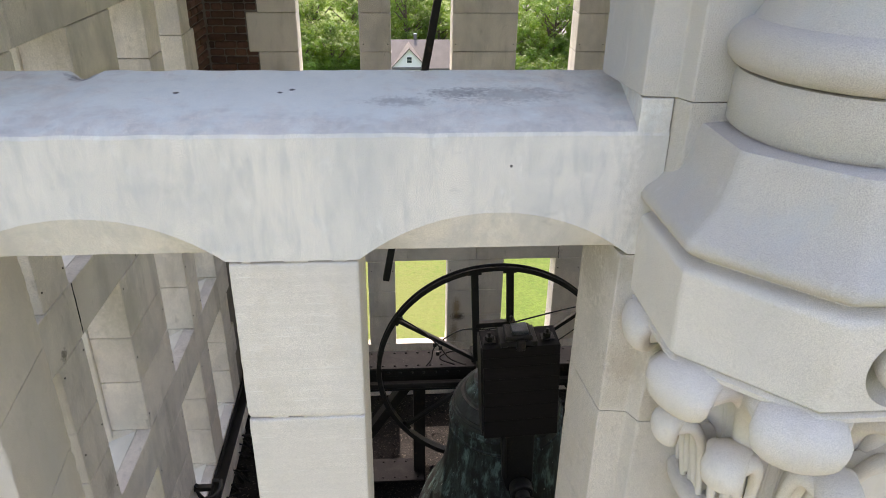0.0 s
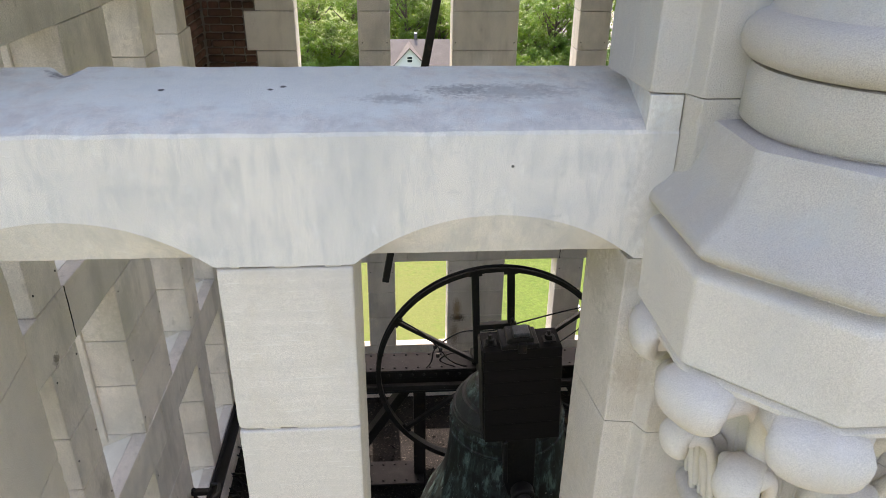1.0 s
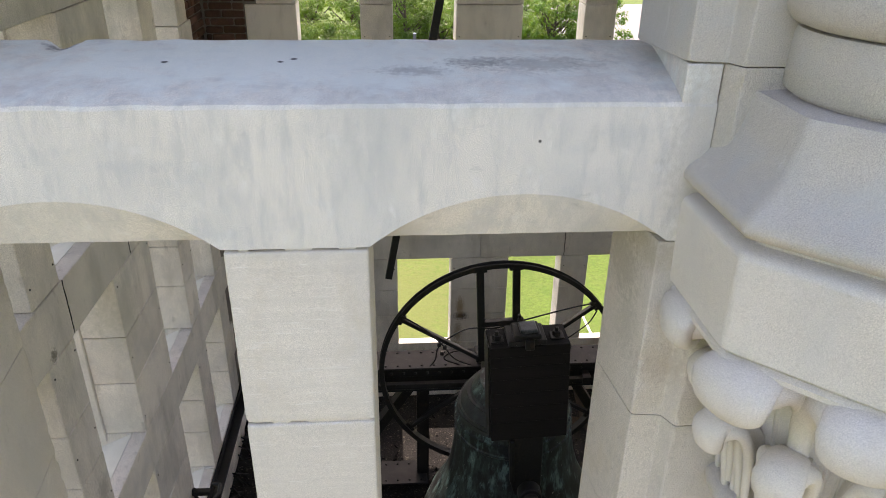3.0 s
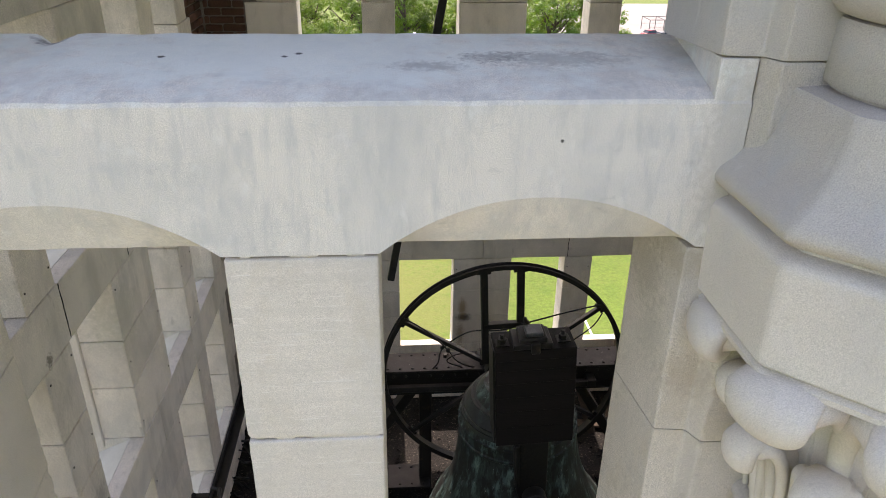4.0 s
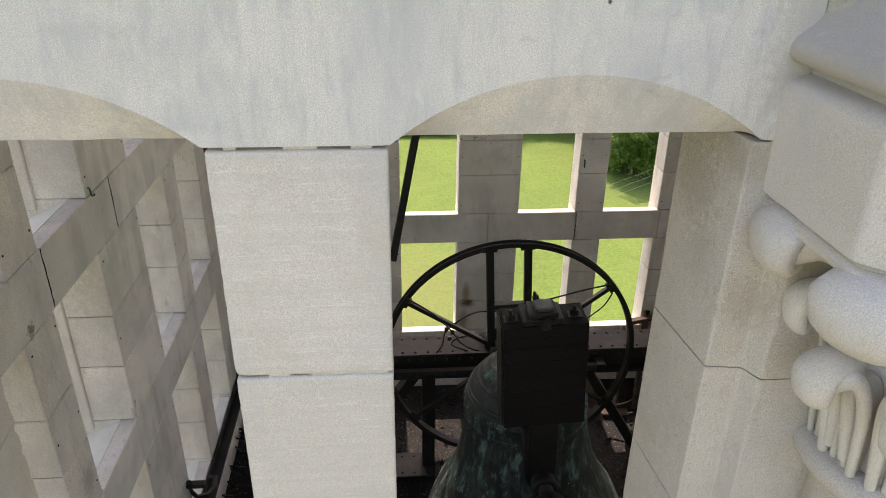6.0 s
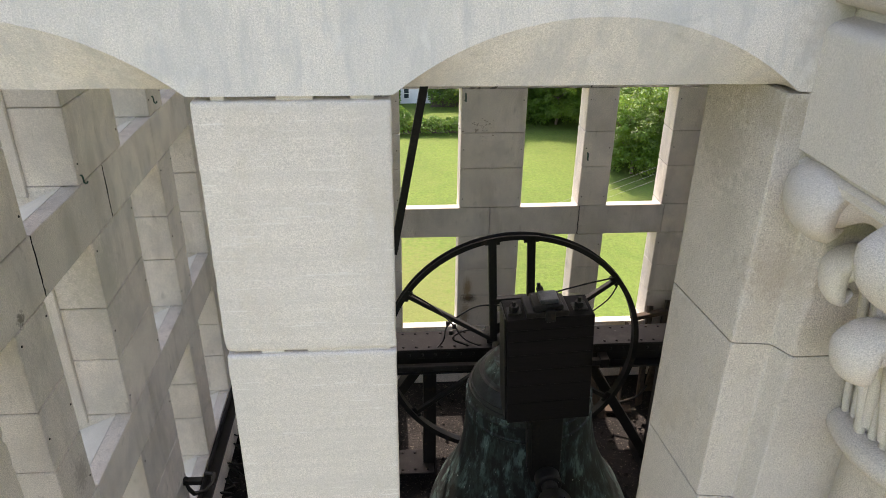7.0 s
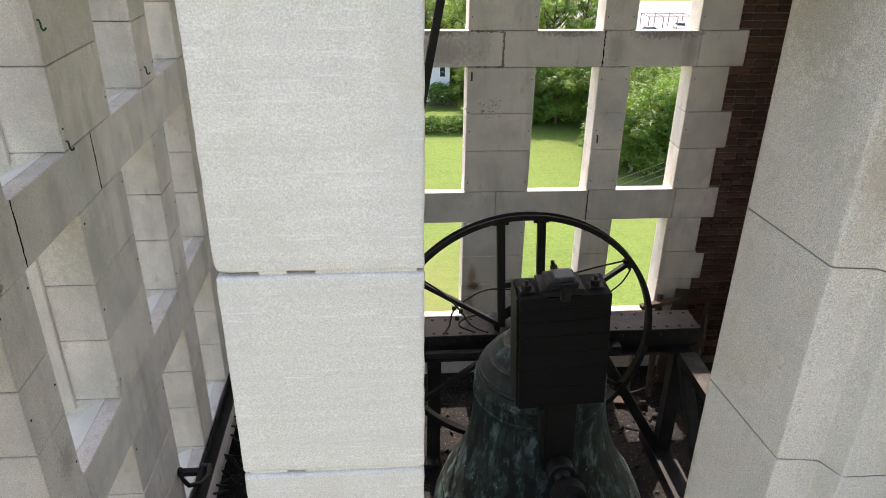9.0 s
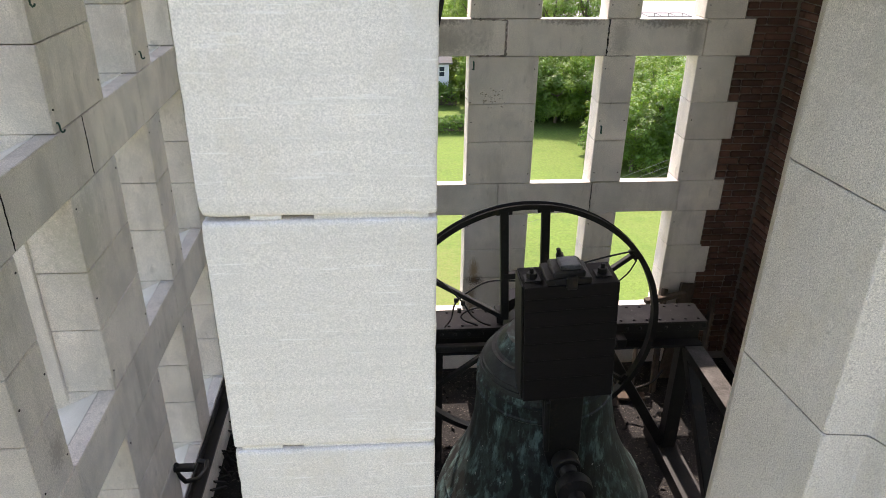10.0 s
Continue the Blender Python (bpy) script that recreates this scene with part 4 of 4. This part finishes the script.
low = part("floor_girder", box_bm(-0.3, 0.66, 4.30, 4.34, FLOOR, FLOOR + 0.13), IRON, bell_frame)
part("plate", box_bm(-0.3, 0.66, 4.17, 4.50, FLOOR + 0.13, FLOOR + 0.15, bevel=0.003), IRON_DUSTY, low)
rivets(low, [(-0.24 + 0.12 * k, y, FLOOR + 0.15) for k in range(8) for y in (4.22, 4.45)])
for y in (4.28, 1.57):
    bearing = part("bearing", box_bm(BX - 0.17, BX + 0.17, y - 0.10, y + 0.10, GTOP + (0 if y > 3 else -0.02), GTOP + 0.07, bevel=0.01), IRON, bell_frame)
    part("bearing_cap", lathe_bm([(0.03, -0.08), (0.11, -0.08), (0.11, 0.08), (0.03, 0.08)], 24), IRON, bearing, smooth=True, at=pose(BX, y, AXLE, 90, 0, 0))

strut = tagged(part("iron_strut", beam_bm((1.20, 4.5, ROOF), (0.312, 4.5, 22.46), 0.062, 0.062), IRON), "slanting black iron strut hung from the ceiling", "strut")

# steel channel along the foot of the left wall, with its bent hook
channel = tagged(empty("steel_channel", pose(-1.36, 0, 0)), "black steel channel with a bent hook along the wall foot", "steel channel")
part("web", box_bm(0.004, 0.10, 2.6, 5.7, 20.66, 20.69, bevel=0.003), IRON, channel)
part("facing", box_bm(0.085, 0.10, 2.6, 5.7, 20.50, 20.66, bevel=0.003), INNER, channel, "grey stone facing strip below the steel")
part("plate", box_bm(0.004, 0.02, 2.6, 5.7, 20.69, 20.76, bevel=0.003), IRON, channel)
part("hook", tube_bm([(0.02, 3.72, 20.79), (0.10, 3.70, 20.80), (0.13, 3.55, 20.85), (0.10, 3.42, 20.88), (0.03, 3.36, 20.92), (0.0, 3.34, 21.0), (-0.01, 3.30, 21.12), (0.02, 3.28, 21.16)], 0.018, 8), IRON, channel, "bent black iron hook", smooth=True)
part("hook", box_bm(-0.01, 0.14, 3.26, 3.32, 21.10, 21.14, bevel=0.006), IRON, channel)
random.seed(5)
for k in range(34):
    y = 3.2 + 2.4 * k / 34
    a, b = (0.12 + random.uniform(-0.01, 0.03), y, 20.55 + random.uniform(-0.15, 0.02)), (0.17 + random.uniform(-0.02, 0.05), y + random.uniform(0.05, 0.16), 20.42 + random.uniform(-0.2, 0.05))
    part("tar_strip", beam_bm(a, b, random.uniform(0.02, 0.05), 0.012, 0.0), IRON, channel)

# ---- wall hooks ----
for y, z in ((2.693, 24.45), (2.705, 23.86), (4.08, 23.93)):
    bm = tube_bm([(-1.37, y, z + 0.024), (-1.354, y, z + 0.024), (-1.350, y, z + 0.008), (-1.350, y, z - 0.014), (-1.343, y, z - 0.024), (-1.334, y, z - 0.020), (-1.330, y, z - 0.010)], 0.0048, 8)
    tagged(part("wall_hook", bm, VERDIGRIS, smooth=True), "small greenish metal hook fixed in the wall joint", "hook", group="wall hooks")
for x, z in ((1.05, 23.49), (2.31, 22.87)):
    bm = tube_bm([(x, 5.79, z + 0.03), (x, 5.765, z + 0.03), (x, 5.76, z), (x, 5.762, z - 0.03), (x, 5.745, z - 0.035)], 0.008, 8)
    tagged(part("wall_hook", bm, VERDIGRIS, smooth=True), "small greenish metal hook fixed in the wall joint", "hook", group="wall hooks")

# ---- cables ----
def cable(points, radius, label):
    pts = [Vector(p) for p in points]
    fine = []
    for i in range(len(pts) - 1):
        p0, p1, p2, p3 = [pts[min(max(j, 0), len(pts) - 1)] for j in (i - 1, i, i + 1, i + 2)]
        for k in range(6):
            t = k / 6
            fine.append(0.5 * ((2 * p1) + (p2 - p0) * t + (2 * p0 - 5 * p1 + 4 * p2 - p3) * t * t + (3 * p1 - p0 - 3 * p2 + p3) * t ** 3))
    fine.append(pts[-1])
    tagged(part("cable", tube_bm(fine, radius, 6), IRON, smooth=True), label, "cable", group="cables on the wheel")


cable([(0.42, 3.86, 22.44), (0.62, 3.85, 22.30), (0.78, 3.86, 22.12), (0.86, 3.95, 21.95), (0.95, 4.08, 21.8), (1.05, 4.15, 21.71)], 0.007, "thin black cable slung from the wheel to the girder")
cable([(2.08, 3.86, 22.52), (1.85, 3.86, 22.47), (1.5, 3.88, 22.36), (1.25, 3.90, 22.27), (1.0, 3.90, 22.27), (0.85, 3.92, 22.18), (0.74, 3.95, 22.05), (0.72, 4.05, 21.85), (0.68, 4.15, 21.71)], 0.007, "thin black cable slung across the wheel")
cable([(2.10, 3.86, 22.44), (2.04, 3.86, 22.32), (1.92, 3.87, 22.2), (1.8, 3.9, 22.08), (1.7, 4.0, 21.9)], 0.006, "thin black cable hanging from the wheel rim")
cable([(1.0, 3.97, 22.0), (0.88, 3.98, 21.98), (0.80, 4.02, 21.9), (0.83, 4.1, 21.8), (0.95, 4.16, 21.71)], 0.007, "thin black cable in a loop on the girder")
for p in ((0.745, 3.95, 22.08), (0.79, 3.87, 22.10), (0.77, 3.93, 22.0)):
    tagged(part("cable_clip", box_bm(p[0] - 0.016, p[0] + 0.016, p[1] - 0.012, p[1] + 0.012, p[2] - 0.02, p[2] + 0.02, bevel=0.005), IRON), "small black clamp on the cables", "cable clip")

# ---- loose boards and litter ----
def board(a, b, w, d, roll=0.0, label="loose grey weathered board leaning in the corner"):
    a, b = Vector(a), Vector(b)
    m = Matrix.Translation((a + b) / 2) @ (b - a).to_track_quat("Z", "Y").to_matrix().to_4x4() @ pose(0, 0, 0, 0, 0, roll)
    L = (b - a).length / 2
    return tagged(part("board", box_bm(-w / 2, w / 2, -d / 2, d / 2, -L, L, bevel=0.004, m=m), OLD_WOOD), label, "board", group="loose boards")


board((2.55, 5.0, FLOOR + 0.02), (2.42, 5.62, 20.75), 0.20, 0.03, 90)
board((2.75, 5.1, FLOOR + 0.02), (2.95, 5.7, 20.9), 0.14, 0.03, 80)
board((3.02, 5.2, FLOOR + 0.02), (3.2, 5.72, 21.1), 0.16, 0.03, 70)
board((2.95, 5.60, 21.02), (3.42, 5.66, 21.07), 0.07, 0.05, 0, "short grey timber lying across the sill")
board((3.25, 5.45, FLOOR + 0.02), (3.46, 5.74, 21.15), 0.22, 0.03, 60)
board((3.4, 5.0, FLOOR + 0.02), (3.75, 5.7, 21.0), 0.18, 0.03, 100)
board((2.2, 5.2, FLOOR + 0.02), (2.9, 5.1, FLOOR + 0.05), 0.12, 0.03, 0, "grey board lying on the floor")
cable([(2.45, 4.9, 20.75), (2.5, 5.0, 20.45), (2.65, 4.95, 20.38), (2.85, 4.9, 20.48), (2.9, 4.8, 20.7)], 0.012, "pale rope end hanging behind the girder")
random.seed(11)
litter = bmesh.new()
for k in range(1600):
    x, y = random.uniform(-1.3, 3.95), random.uniform(0.5, 5.7)
    s = random.uniform(0.012, 0.04)
    m = pose(x, y, FLOOR + s * 0.25, random.uniform(0, 360), random.uniform(0, 360), random.uniform(0, 360)) @ Matrix.Diagonal((s, s * random.uniform(0.3, 1), s * 0.4, 1))
    v = [litter.verts.new(m @ Vector(c)) for c in ((-1, -1, -1), (1, -1, 0), (0, 1, -1), (0, 0, 1))]
    for f in ((0, 2, 1), (0, 1, 3), (1, 2, 3), (2, 0, 3)):
        litter.faces.new([v[q] for q in f])
tagged(part("floor_litter", litter, LITTER), "dark chips and litter spread over the floor", "litter", kind="stuff")

# ---- ground and distance ----
ground = bmesh.new()
bmesh.ops.create_grid(ground, x_segments=2, y_segments=2, size=2500)
tagged(part("ground", ground, GRASS), "sunlit mown lawn round the tower", "lawn", kind="structure")
# this paving is unseen, added so light bounced up stays warm, not green
tagged(part("pavement", box_bm(-32, 34, -70, 26, 0.0, 0.03), BOUNCE_APRON), "unseen warm grey paving added round the tower to tint bounced light", "pavement", kind="structure")
tagged(part("parking_lot", box_bm(34, 110, 100, 190, 0.0, 0.03), PAVING), "bright pale concrete parking lot beyond the trees", "parking lot", kind="structure")
tagged(part("lawn_line", box_bm(13.1, 13.25, 36, 43.8, 0.0, 0.02), WHITE), "white painted line on the lawn", "line", kind="structure")


def tree_variant(seed, height, spread, leaves):
    """Trunk with limbs, and a crown of many small leaf sprays round the limb ends."""
    rnd = random.Random(seed)
    t = empty("tree")
    trunk_top = height * 0.5
    wood = tube_bm([(0, 0, -0.2), (0.05, 0, height * 0.15), (rnd.uniform(-0.3, 0.3), rnd.uniform(-0.3, 0.3), trunk_top), (rnd.uniform(-0.5, 0.5), rnd.uniform(-0.5, 0.5), height * 0.85)], [0.03 * height, 0.024 * height, 0.016 * height, 0.004 * height], 8)
    part("trunk", wood, BARK, t, smooth=True)
    tips = []
    for k in range(11):
        a, z = rnd.uniform(0, 6.28), rnd.uniform(0.18, 0.72) * height
        r = spread * rnd.uniform(0.6, 1.0) * (1.1 - 0.6 * z / height)
        tip = (r * math.cos(a), r * math.sin(a), z + rnd.uniform(0.1, 0.25) * height)
        part("limb", tube_bm([(0, 0, z), (0.5 * tip[0], 0.5 * tip[1], 0.6 * z + 0.4 * tip[2]), tip], [0.012 * height, 0.008 * height, 0.003 * height], 5), BARK, t, smooth=True)
        tips.append(tip)
    tips += [(0, 0, height * 0.9), (0.3 * spread, 0, height * 0.75), (-0.3 * spread, 0.2 * spread, height * 0.8)]
    for k in range(16):
        a, r = rnd.uniform(0, 6.28), spread * rnd.uniform(0.4, 1.05)
        tips.append((r * math.cos(a), r * math.sin(a), height * rnd.uniform(0.08, 0.5)))
    verts, faces = [], []
    each = leaves // (len(tips) * 9)
    for tip in tips:
        size = spread * rnd.uniform(0.30, 0.62)
        for q in range(9):
            # a spray: leaves on the sunward shell of a small clump, with dark gaps between the sprays
            d = Vector((rnd.gauss(0, 1), rnd.gauss(0, 1), rnd.gauss(0.25, 0.7))).normalized() * size * rnd.uniform(0.35, 1.1)
            heart, reach = Vector(tip) + d, rnd.uniform(0.35, 0.85)
            if heart.z < 0.4:
                continue
            for k in range(each):
                way = Vector((rnd.gauss(0, 1), rnd.gauss(0, 1), rnd.gauss(0.55, 0.7))).normalized()
                c = heart + way * reach * rnd.uniform(0.55, 1.1)
                c.z -= 0.25 * reach
                n = (way + Vector((rnd.uniform(-0.5, 0.5), rnd.uniform(-0.5, 0.5), rnd.uniform(0.1, 0.8)))).normalized()
                u = (Matrix.Rotation(rnd.uniform(0, 6.28), 3, n) @ n.orthogonal().normalized()) * rnd.uniform(0.07, 0.17)
                v = n.cross(u) * rnd.uniform(0.5, 0.8)
                i = len(verts)
                verts += [c - u, c + v * 0.9 - n * 0.02, c + u, c - v * 0.9 - n * 0.02]
                faces.append((i, i + 1, i + 2, i + 3))
    me = bpy.data.meshes.new("crown")
    me.from_pydata(verts, [], faces)
    me.materials.append(LEAF)
    crown = new("crown", me)
    crown.parent = t
    tagged(t, "leafy green broadleaf tree at the edge of the lawn", "tree", group="trees round the lawn")
    return t


random.seed(21)
variants = [tree_variant(31 + k, h, sp, 17000) for k, (h, sp) in enumerate(((13, 4.2), (11, 3.8), (15, 4.6), (9, 3.4), (7, 3.0)))]
places = [(14.5, 95, 1), (15, 90, 0), (18.5, 92, 1), (21.5, 88, 3), (22, 93, 2), (26, 90, 0), (13.5, 84, 4), (16.2, 83, 4), (18.6, 84, 4), (21.0, 83, 4), (23.6, 82.5, 4), (26, 82, 4), (17.5, 87, 3), (27, 66.5, 3), (24.6, 65.5, 4), (30.5, 66, 3), (28, 69, 4), (13.5, 103, 2), (17, 97, 0), (22, 96, 2), (26, 95, 1),
          (25, 74, 4), (28.5, 73, 3), (24, 70, 4), (31, 76, 3), (28, 80, 3), (33, 82, 4), (36, 88, 4), (25.5, 92, 2),
          (-7, 98, 1), (-11, 96, 3), (-15, 98, 0), (-10, 106, 2), (-16, 108, 2), (-20, 100, 0), (-5, 118, 2), (1, 120, 0), (6, 122, 2), (11, 118, 1), (-11, 118, 2), (-18, 120, 0), (14, 110, 2), (19, 112, 0), (24, 108, 2), (21, 104, 1), (-6, 100, 3), (3, 112, 2), (-3, 111, 0), (9, 111, 1), (12, 97.5, 4), (7.5, 118, 0), (-24, 112, 2), (16, 126, 2), (24, 122, 2), (5, 132, 2), (-3, 134, 0), (38, 96, 4), (-30, 106, 1)]
for k, (x, y, v) in enumerate(places):
    copy_thing(variants[v], pose(x + random.uniform(-0.6, 0.6), y + random.uniform(-0.6, 0.6), 0, 0, 0, random.uniform(0, 360)) @ Matrix.Diagonal((1, 1, random.uniform(0.9, 1.1), 1)))
for k, v in enumerate(variants):
    v.matrix_basis = pose(-36 - 5 * k, 100 + 6 * k, 0)


def hedge(x0, x1, y, depth, height, seed):
    rnd = random.Random(seed)
    h = empty("hedge", pose(0, 0, 0))
    part("stem", box_bm(x0 + 0.3, x1 - 0.3, y - 0.1, y + 0.1, 0, height * 0.5), BARK, h)
    verts, faces = [], []
    for k in range(int((x1 - x0) * 620)):
        c = Vector((rnd.uniform(x0, x1), y + rnd.gauss(0, 0.45) * depth, 0))
        top = height * (0.8 + 0.3 * noise.noise(Vector((c.x * 0.8, c.y, seed)))) * math.sqrt(max(0.05, 1 - ((c.y - y) / (depth * 1.3)) ** 2))
        c.z = top * rnd.uniform(0.05, 1.0) ** 0.5
        n = Vector((rnd.gauss(0, 0.6), rnd.gauss(0, 0.6) - 0.3, 0.8)).normalized()
        u = (Matrix.Rotation(rnd.uniform(0, 6.28), 3, n) @ n.orthogonal().normalized()) * rnd.uniform(0.08, 0.18)
        v = n.cross(u) * 0.6
        i = len(verts)
        verts += [c - u, c + v, c + u, c - v]
        faces.append((i, i + 1, i + 2, i + 3))
    me = bpy.data.meshes.new("leaves")
    me.from_pydata(verts, [], faces)
    me.materials.append(LEAF)
    o = new("leaves", me)
    o.parent = h
    return tagged(h, "loose green hedge at the end of the lawn", "hedge")


hedge(-12, 12.5, 79.6, 1.5, 2.1, 3)
hedge(1.2, 3.0, 80.4, 1.4, 3.2, 6)
hedge(5.6, 9.8, 90.8, 1.5, 3.4, 4)
hedge(-1.4, 2.0, 90.9, 1.3, 3.2, 5)

# ---- house beyond the lawn ----
house = tagged(empty("house", pose(0, 0, 0)), "white clapboard house with a brown shingle roof", "house")
HX0, HX1, HY0, HY1, EAVE, RIDGE = -1.5, 8.6, 92.6, 101.6, 5.3, 7.9
part("wall", box_bm(HX0, HX1, HY0, HY1, 0, EAVE), SIDING, house)
roof = bmesh.new()
add_loft(roof, [[(x, HY0 - 0.5, EAVE - 0.15), (x, (HY0 + HY1) / 2, RIDGE), (x, HY1 + 0.5, EAVE - 0.15), (x, HY1 + 0.5, EAVE - 0.35), (x, (HY0 + HY1) / 2, RIDGE - 0.22), (x, HY0 - 0.5, EAVE - 0.35)] for x in (HX0 - 0.4, HX1 + 0.4)])
bmesh.ops.recalc_face_normals(roof, faces=roof.faces)
part("roof", roof, ROOFING, house)
gable = bmesh.new()
add_loft(gable, [[(x, y, z) for x, z in ((1.0, EAVE - 0.6), (5.2, EAVE - 0.6), (5.2, EAVE), (3.1, 7.55), (1.0, EAVE))] for y in (HY0 - 0.3, HY0 + 4)])
bmesh.ops.recalc_face_normals(gable, faces=gable.faces)
part("gable", gable, SIDING, house, "white dormer gable")
for s in (-1, 1):
    gr = bmesh.new()
    add_loft(gr, [[(3.1, y, 7.72), (3.1 + s * 2.35, y, EAVE - 0.05), (3.1 + s * 2.35, y, EAVE - 0.2), (3.1, y, 7.56)] for y in (HY0 - 0.6, HY0 + 4.4)])
    bmesh.ops.recalc_face_normals(gr, faces=gr.faces)
    part("gable_roof", gr, ROOFING, house)


def house_window(x, z, w=0.7, h=0.9, y=92.6):
    win = part("window", box_bm(x - w / 2 - 0.08, x + w / 2 + 0.08, y - 0.06, y + 0.02, z - h / 2 - 0.08, z + h / 2 + 0.08, bevel=0.01), WHITE, house)
    part("pane", box_bm(x - w / 2, x + w / 2, y - 0.075, y - 0.055, z - h / 2, z - 0.03), DARK_GLASS, win)
    part("pane", box_bm(x - w / 2, x + w / 2, y - 0.075, y - 0.055, z + 0.03, z + h / 2), DARK_GLASS, win)


house_window(3.1, 6.2, 0.6, 0.7, HY0 - 0.3)
for x in (0.4, 2.83, 5.2, 7.66):
    house_window(x, 3.95, 0.65, 1.2)
    house_window(x, 1.35, 0.6, 1.2)
chimney = part("chimney", box_bm(3.85, 4.25, 97.0, 97.5, 7.3, 8.6, bevel=0.02), ROOFING, house)
part("cap", lathe_bm([(0.02, 0), (0.22, 0), (0.20, 0.1), (0.02, 0.12)], 12, (4.05, 97.25, 8.6)), WHITE, chimney)

# ---- steel stand and parked van on the lot ----
stand = tagged(empty("steel_stand", pose(54, 147, 0)), "low open steel stand on the parking lot", "steel stand")
for x in (0, 3, 6, 9):
    for y in (0, 5):
        part("post", beam_bm((x, y, 0), (x, y, 2.6), 0.12, 0.12), ROOFING, stand)
for y in (0, 5):
    part("rail", beam_bm((0, y, 2.6), (9, y, 2.6), 0.12, 0.14), ROOFING, stand)
    part("rail", beam_bm((0, y, 1.2), (9, y, 1.2), 0.08, 0.08), ROOFING, stand)
for x in (0, 3, 6, 9):
    part("cross_rail", beam_bm((x, 0, 2.6), (x, 5, 2.6), 0.10, 0.10), ROOFING, stand)

RED_PAINT = material("red_car_paint", (0.42, 0.025, 0.035), 0.3, big=(1, 0.05), fine=(10, 0.04), bump=(1, 0, 0))
DARK_PAINT = material("dark_car_paint", (0.05, 0.055, 0.065), 0.3, big=(1, 0.05), fine=(10, 0.04), bump=(1, 0, 0))


def parked_car(x, y, turn, paint, label):
    car = tagged(empty("car", pose(x, y, 0.03, 0, 0, turn)), label, "car", group="parked cars")
    body = bmesh.new()
    add_loft(body, [[(u * 2.2, w, 0.25), (u * 2.25, w, 0.6), (u * 2.1, w, 0.85), (-u * 1.9, w, 0.92), (-u * 2.25, w, 0.62), (-u * 2.2, w, 0.25)] for u, w in ((1, -0.86), (1, 0.86))])
    bmesh.ops.recalc_face_normals(body, faces=body.faces)
    bmesh.ops.bevel(body, geom=body.edges[:], offset=0.08, segments=2, affect="EDGES", profile=0.5)
    part("body", body, paint, car, smooth=True)
    cabin = bmesh.new()
    add_loft(cabin, [[(1.0, -0.8, 0.86), (1.0, 0.8, 0.86), (-1.7, 0.8, 0.86), (-1.7, -0.8, 0.86)], [(0.35, -0.62, 1.40), (0.35, 0.62, 1.40), (-1.2, 0.62, 1.40), (-1.2, -0.62, 1.40)]])
    bmesh.ops.recalc_face_normals(cabin, faces=cabin.faces)
    part("windows", cabin, DARK_GLASS, car)
    part("roof", box_bm(-1.25, 0.38, -0.64, 0.64, 1.39, 1.44, bevel=0.02), paint, car)
    for u in (-1.4, 1.4):
        for w in (-0.86, 0.86):
            wheel_part = part("wheel", lathe_bm([(0.05, -0.1), (0.30, -0.1), (0.33, -0.07), (0.33, 0.07), (0.30, 0.1), (0.05, 0.1)], 20), IRON, car, smooth=True, at=pose(u, w, 0.33, 90, 0, 0))
            part("rim", lathe_bm([(0.01, -0.115), (0.19, -0.11), (0.19, 0.11), (0.01, 0.115)], 16), WHITE, wheel_part, smooth=True)
    return car


parked_car(53.0, 142.5, 20, RED_PAINT, "small red car parked on pale concrete")
parked_car(54.6, 140.0, 15, DARK_PAINT, "dark grey car parked beside a red one")
parked_car(61.0, 148.0, 80, WHITE, "white car parked beside the steel stand")

# ---- overhead wires ----
for k in range(3):
    pts = [(8 + 3.0 * q, 50, 1.60 - 0.55 * k + 1.215 * q - 0.02 * q * (10 - q)) for q in range(11)]
    tagged(part("overhead_wire", tube_bm(pts, 0.010, 5), PAVING), "thin pale overhead wire across the lawn", "wire", group="overhead wires")
tagged(part("utility_pole", tube_bm([(38, 50, -0.3), (38, 50, 14.5)], [0.16, 0.11], 10), BARK, smooth=True), "plain wooden utility pole", "utility pole")
tagged(part("wire_anchor", tube_bm([(8, 50, -0.3), (8, 50, 1.8)], [0.08, 0.06], 8), BARK, smooth=True), "short wooden post that holds the wires", "post")
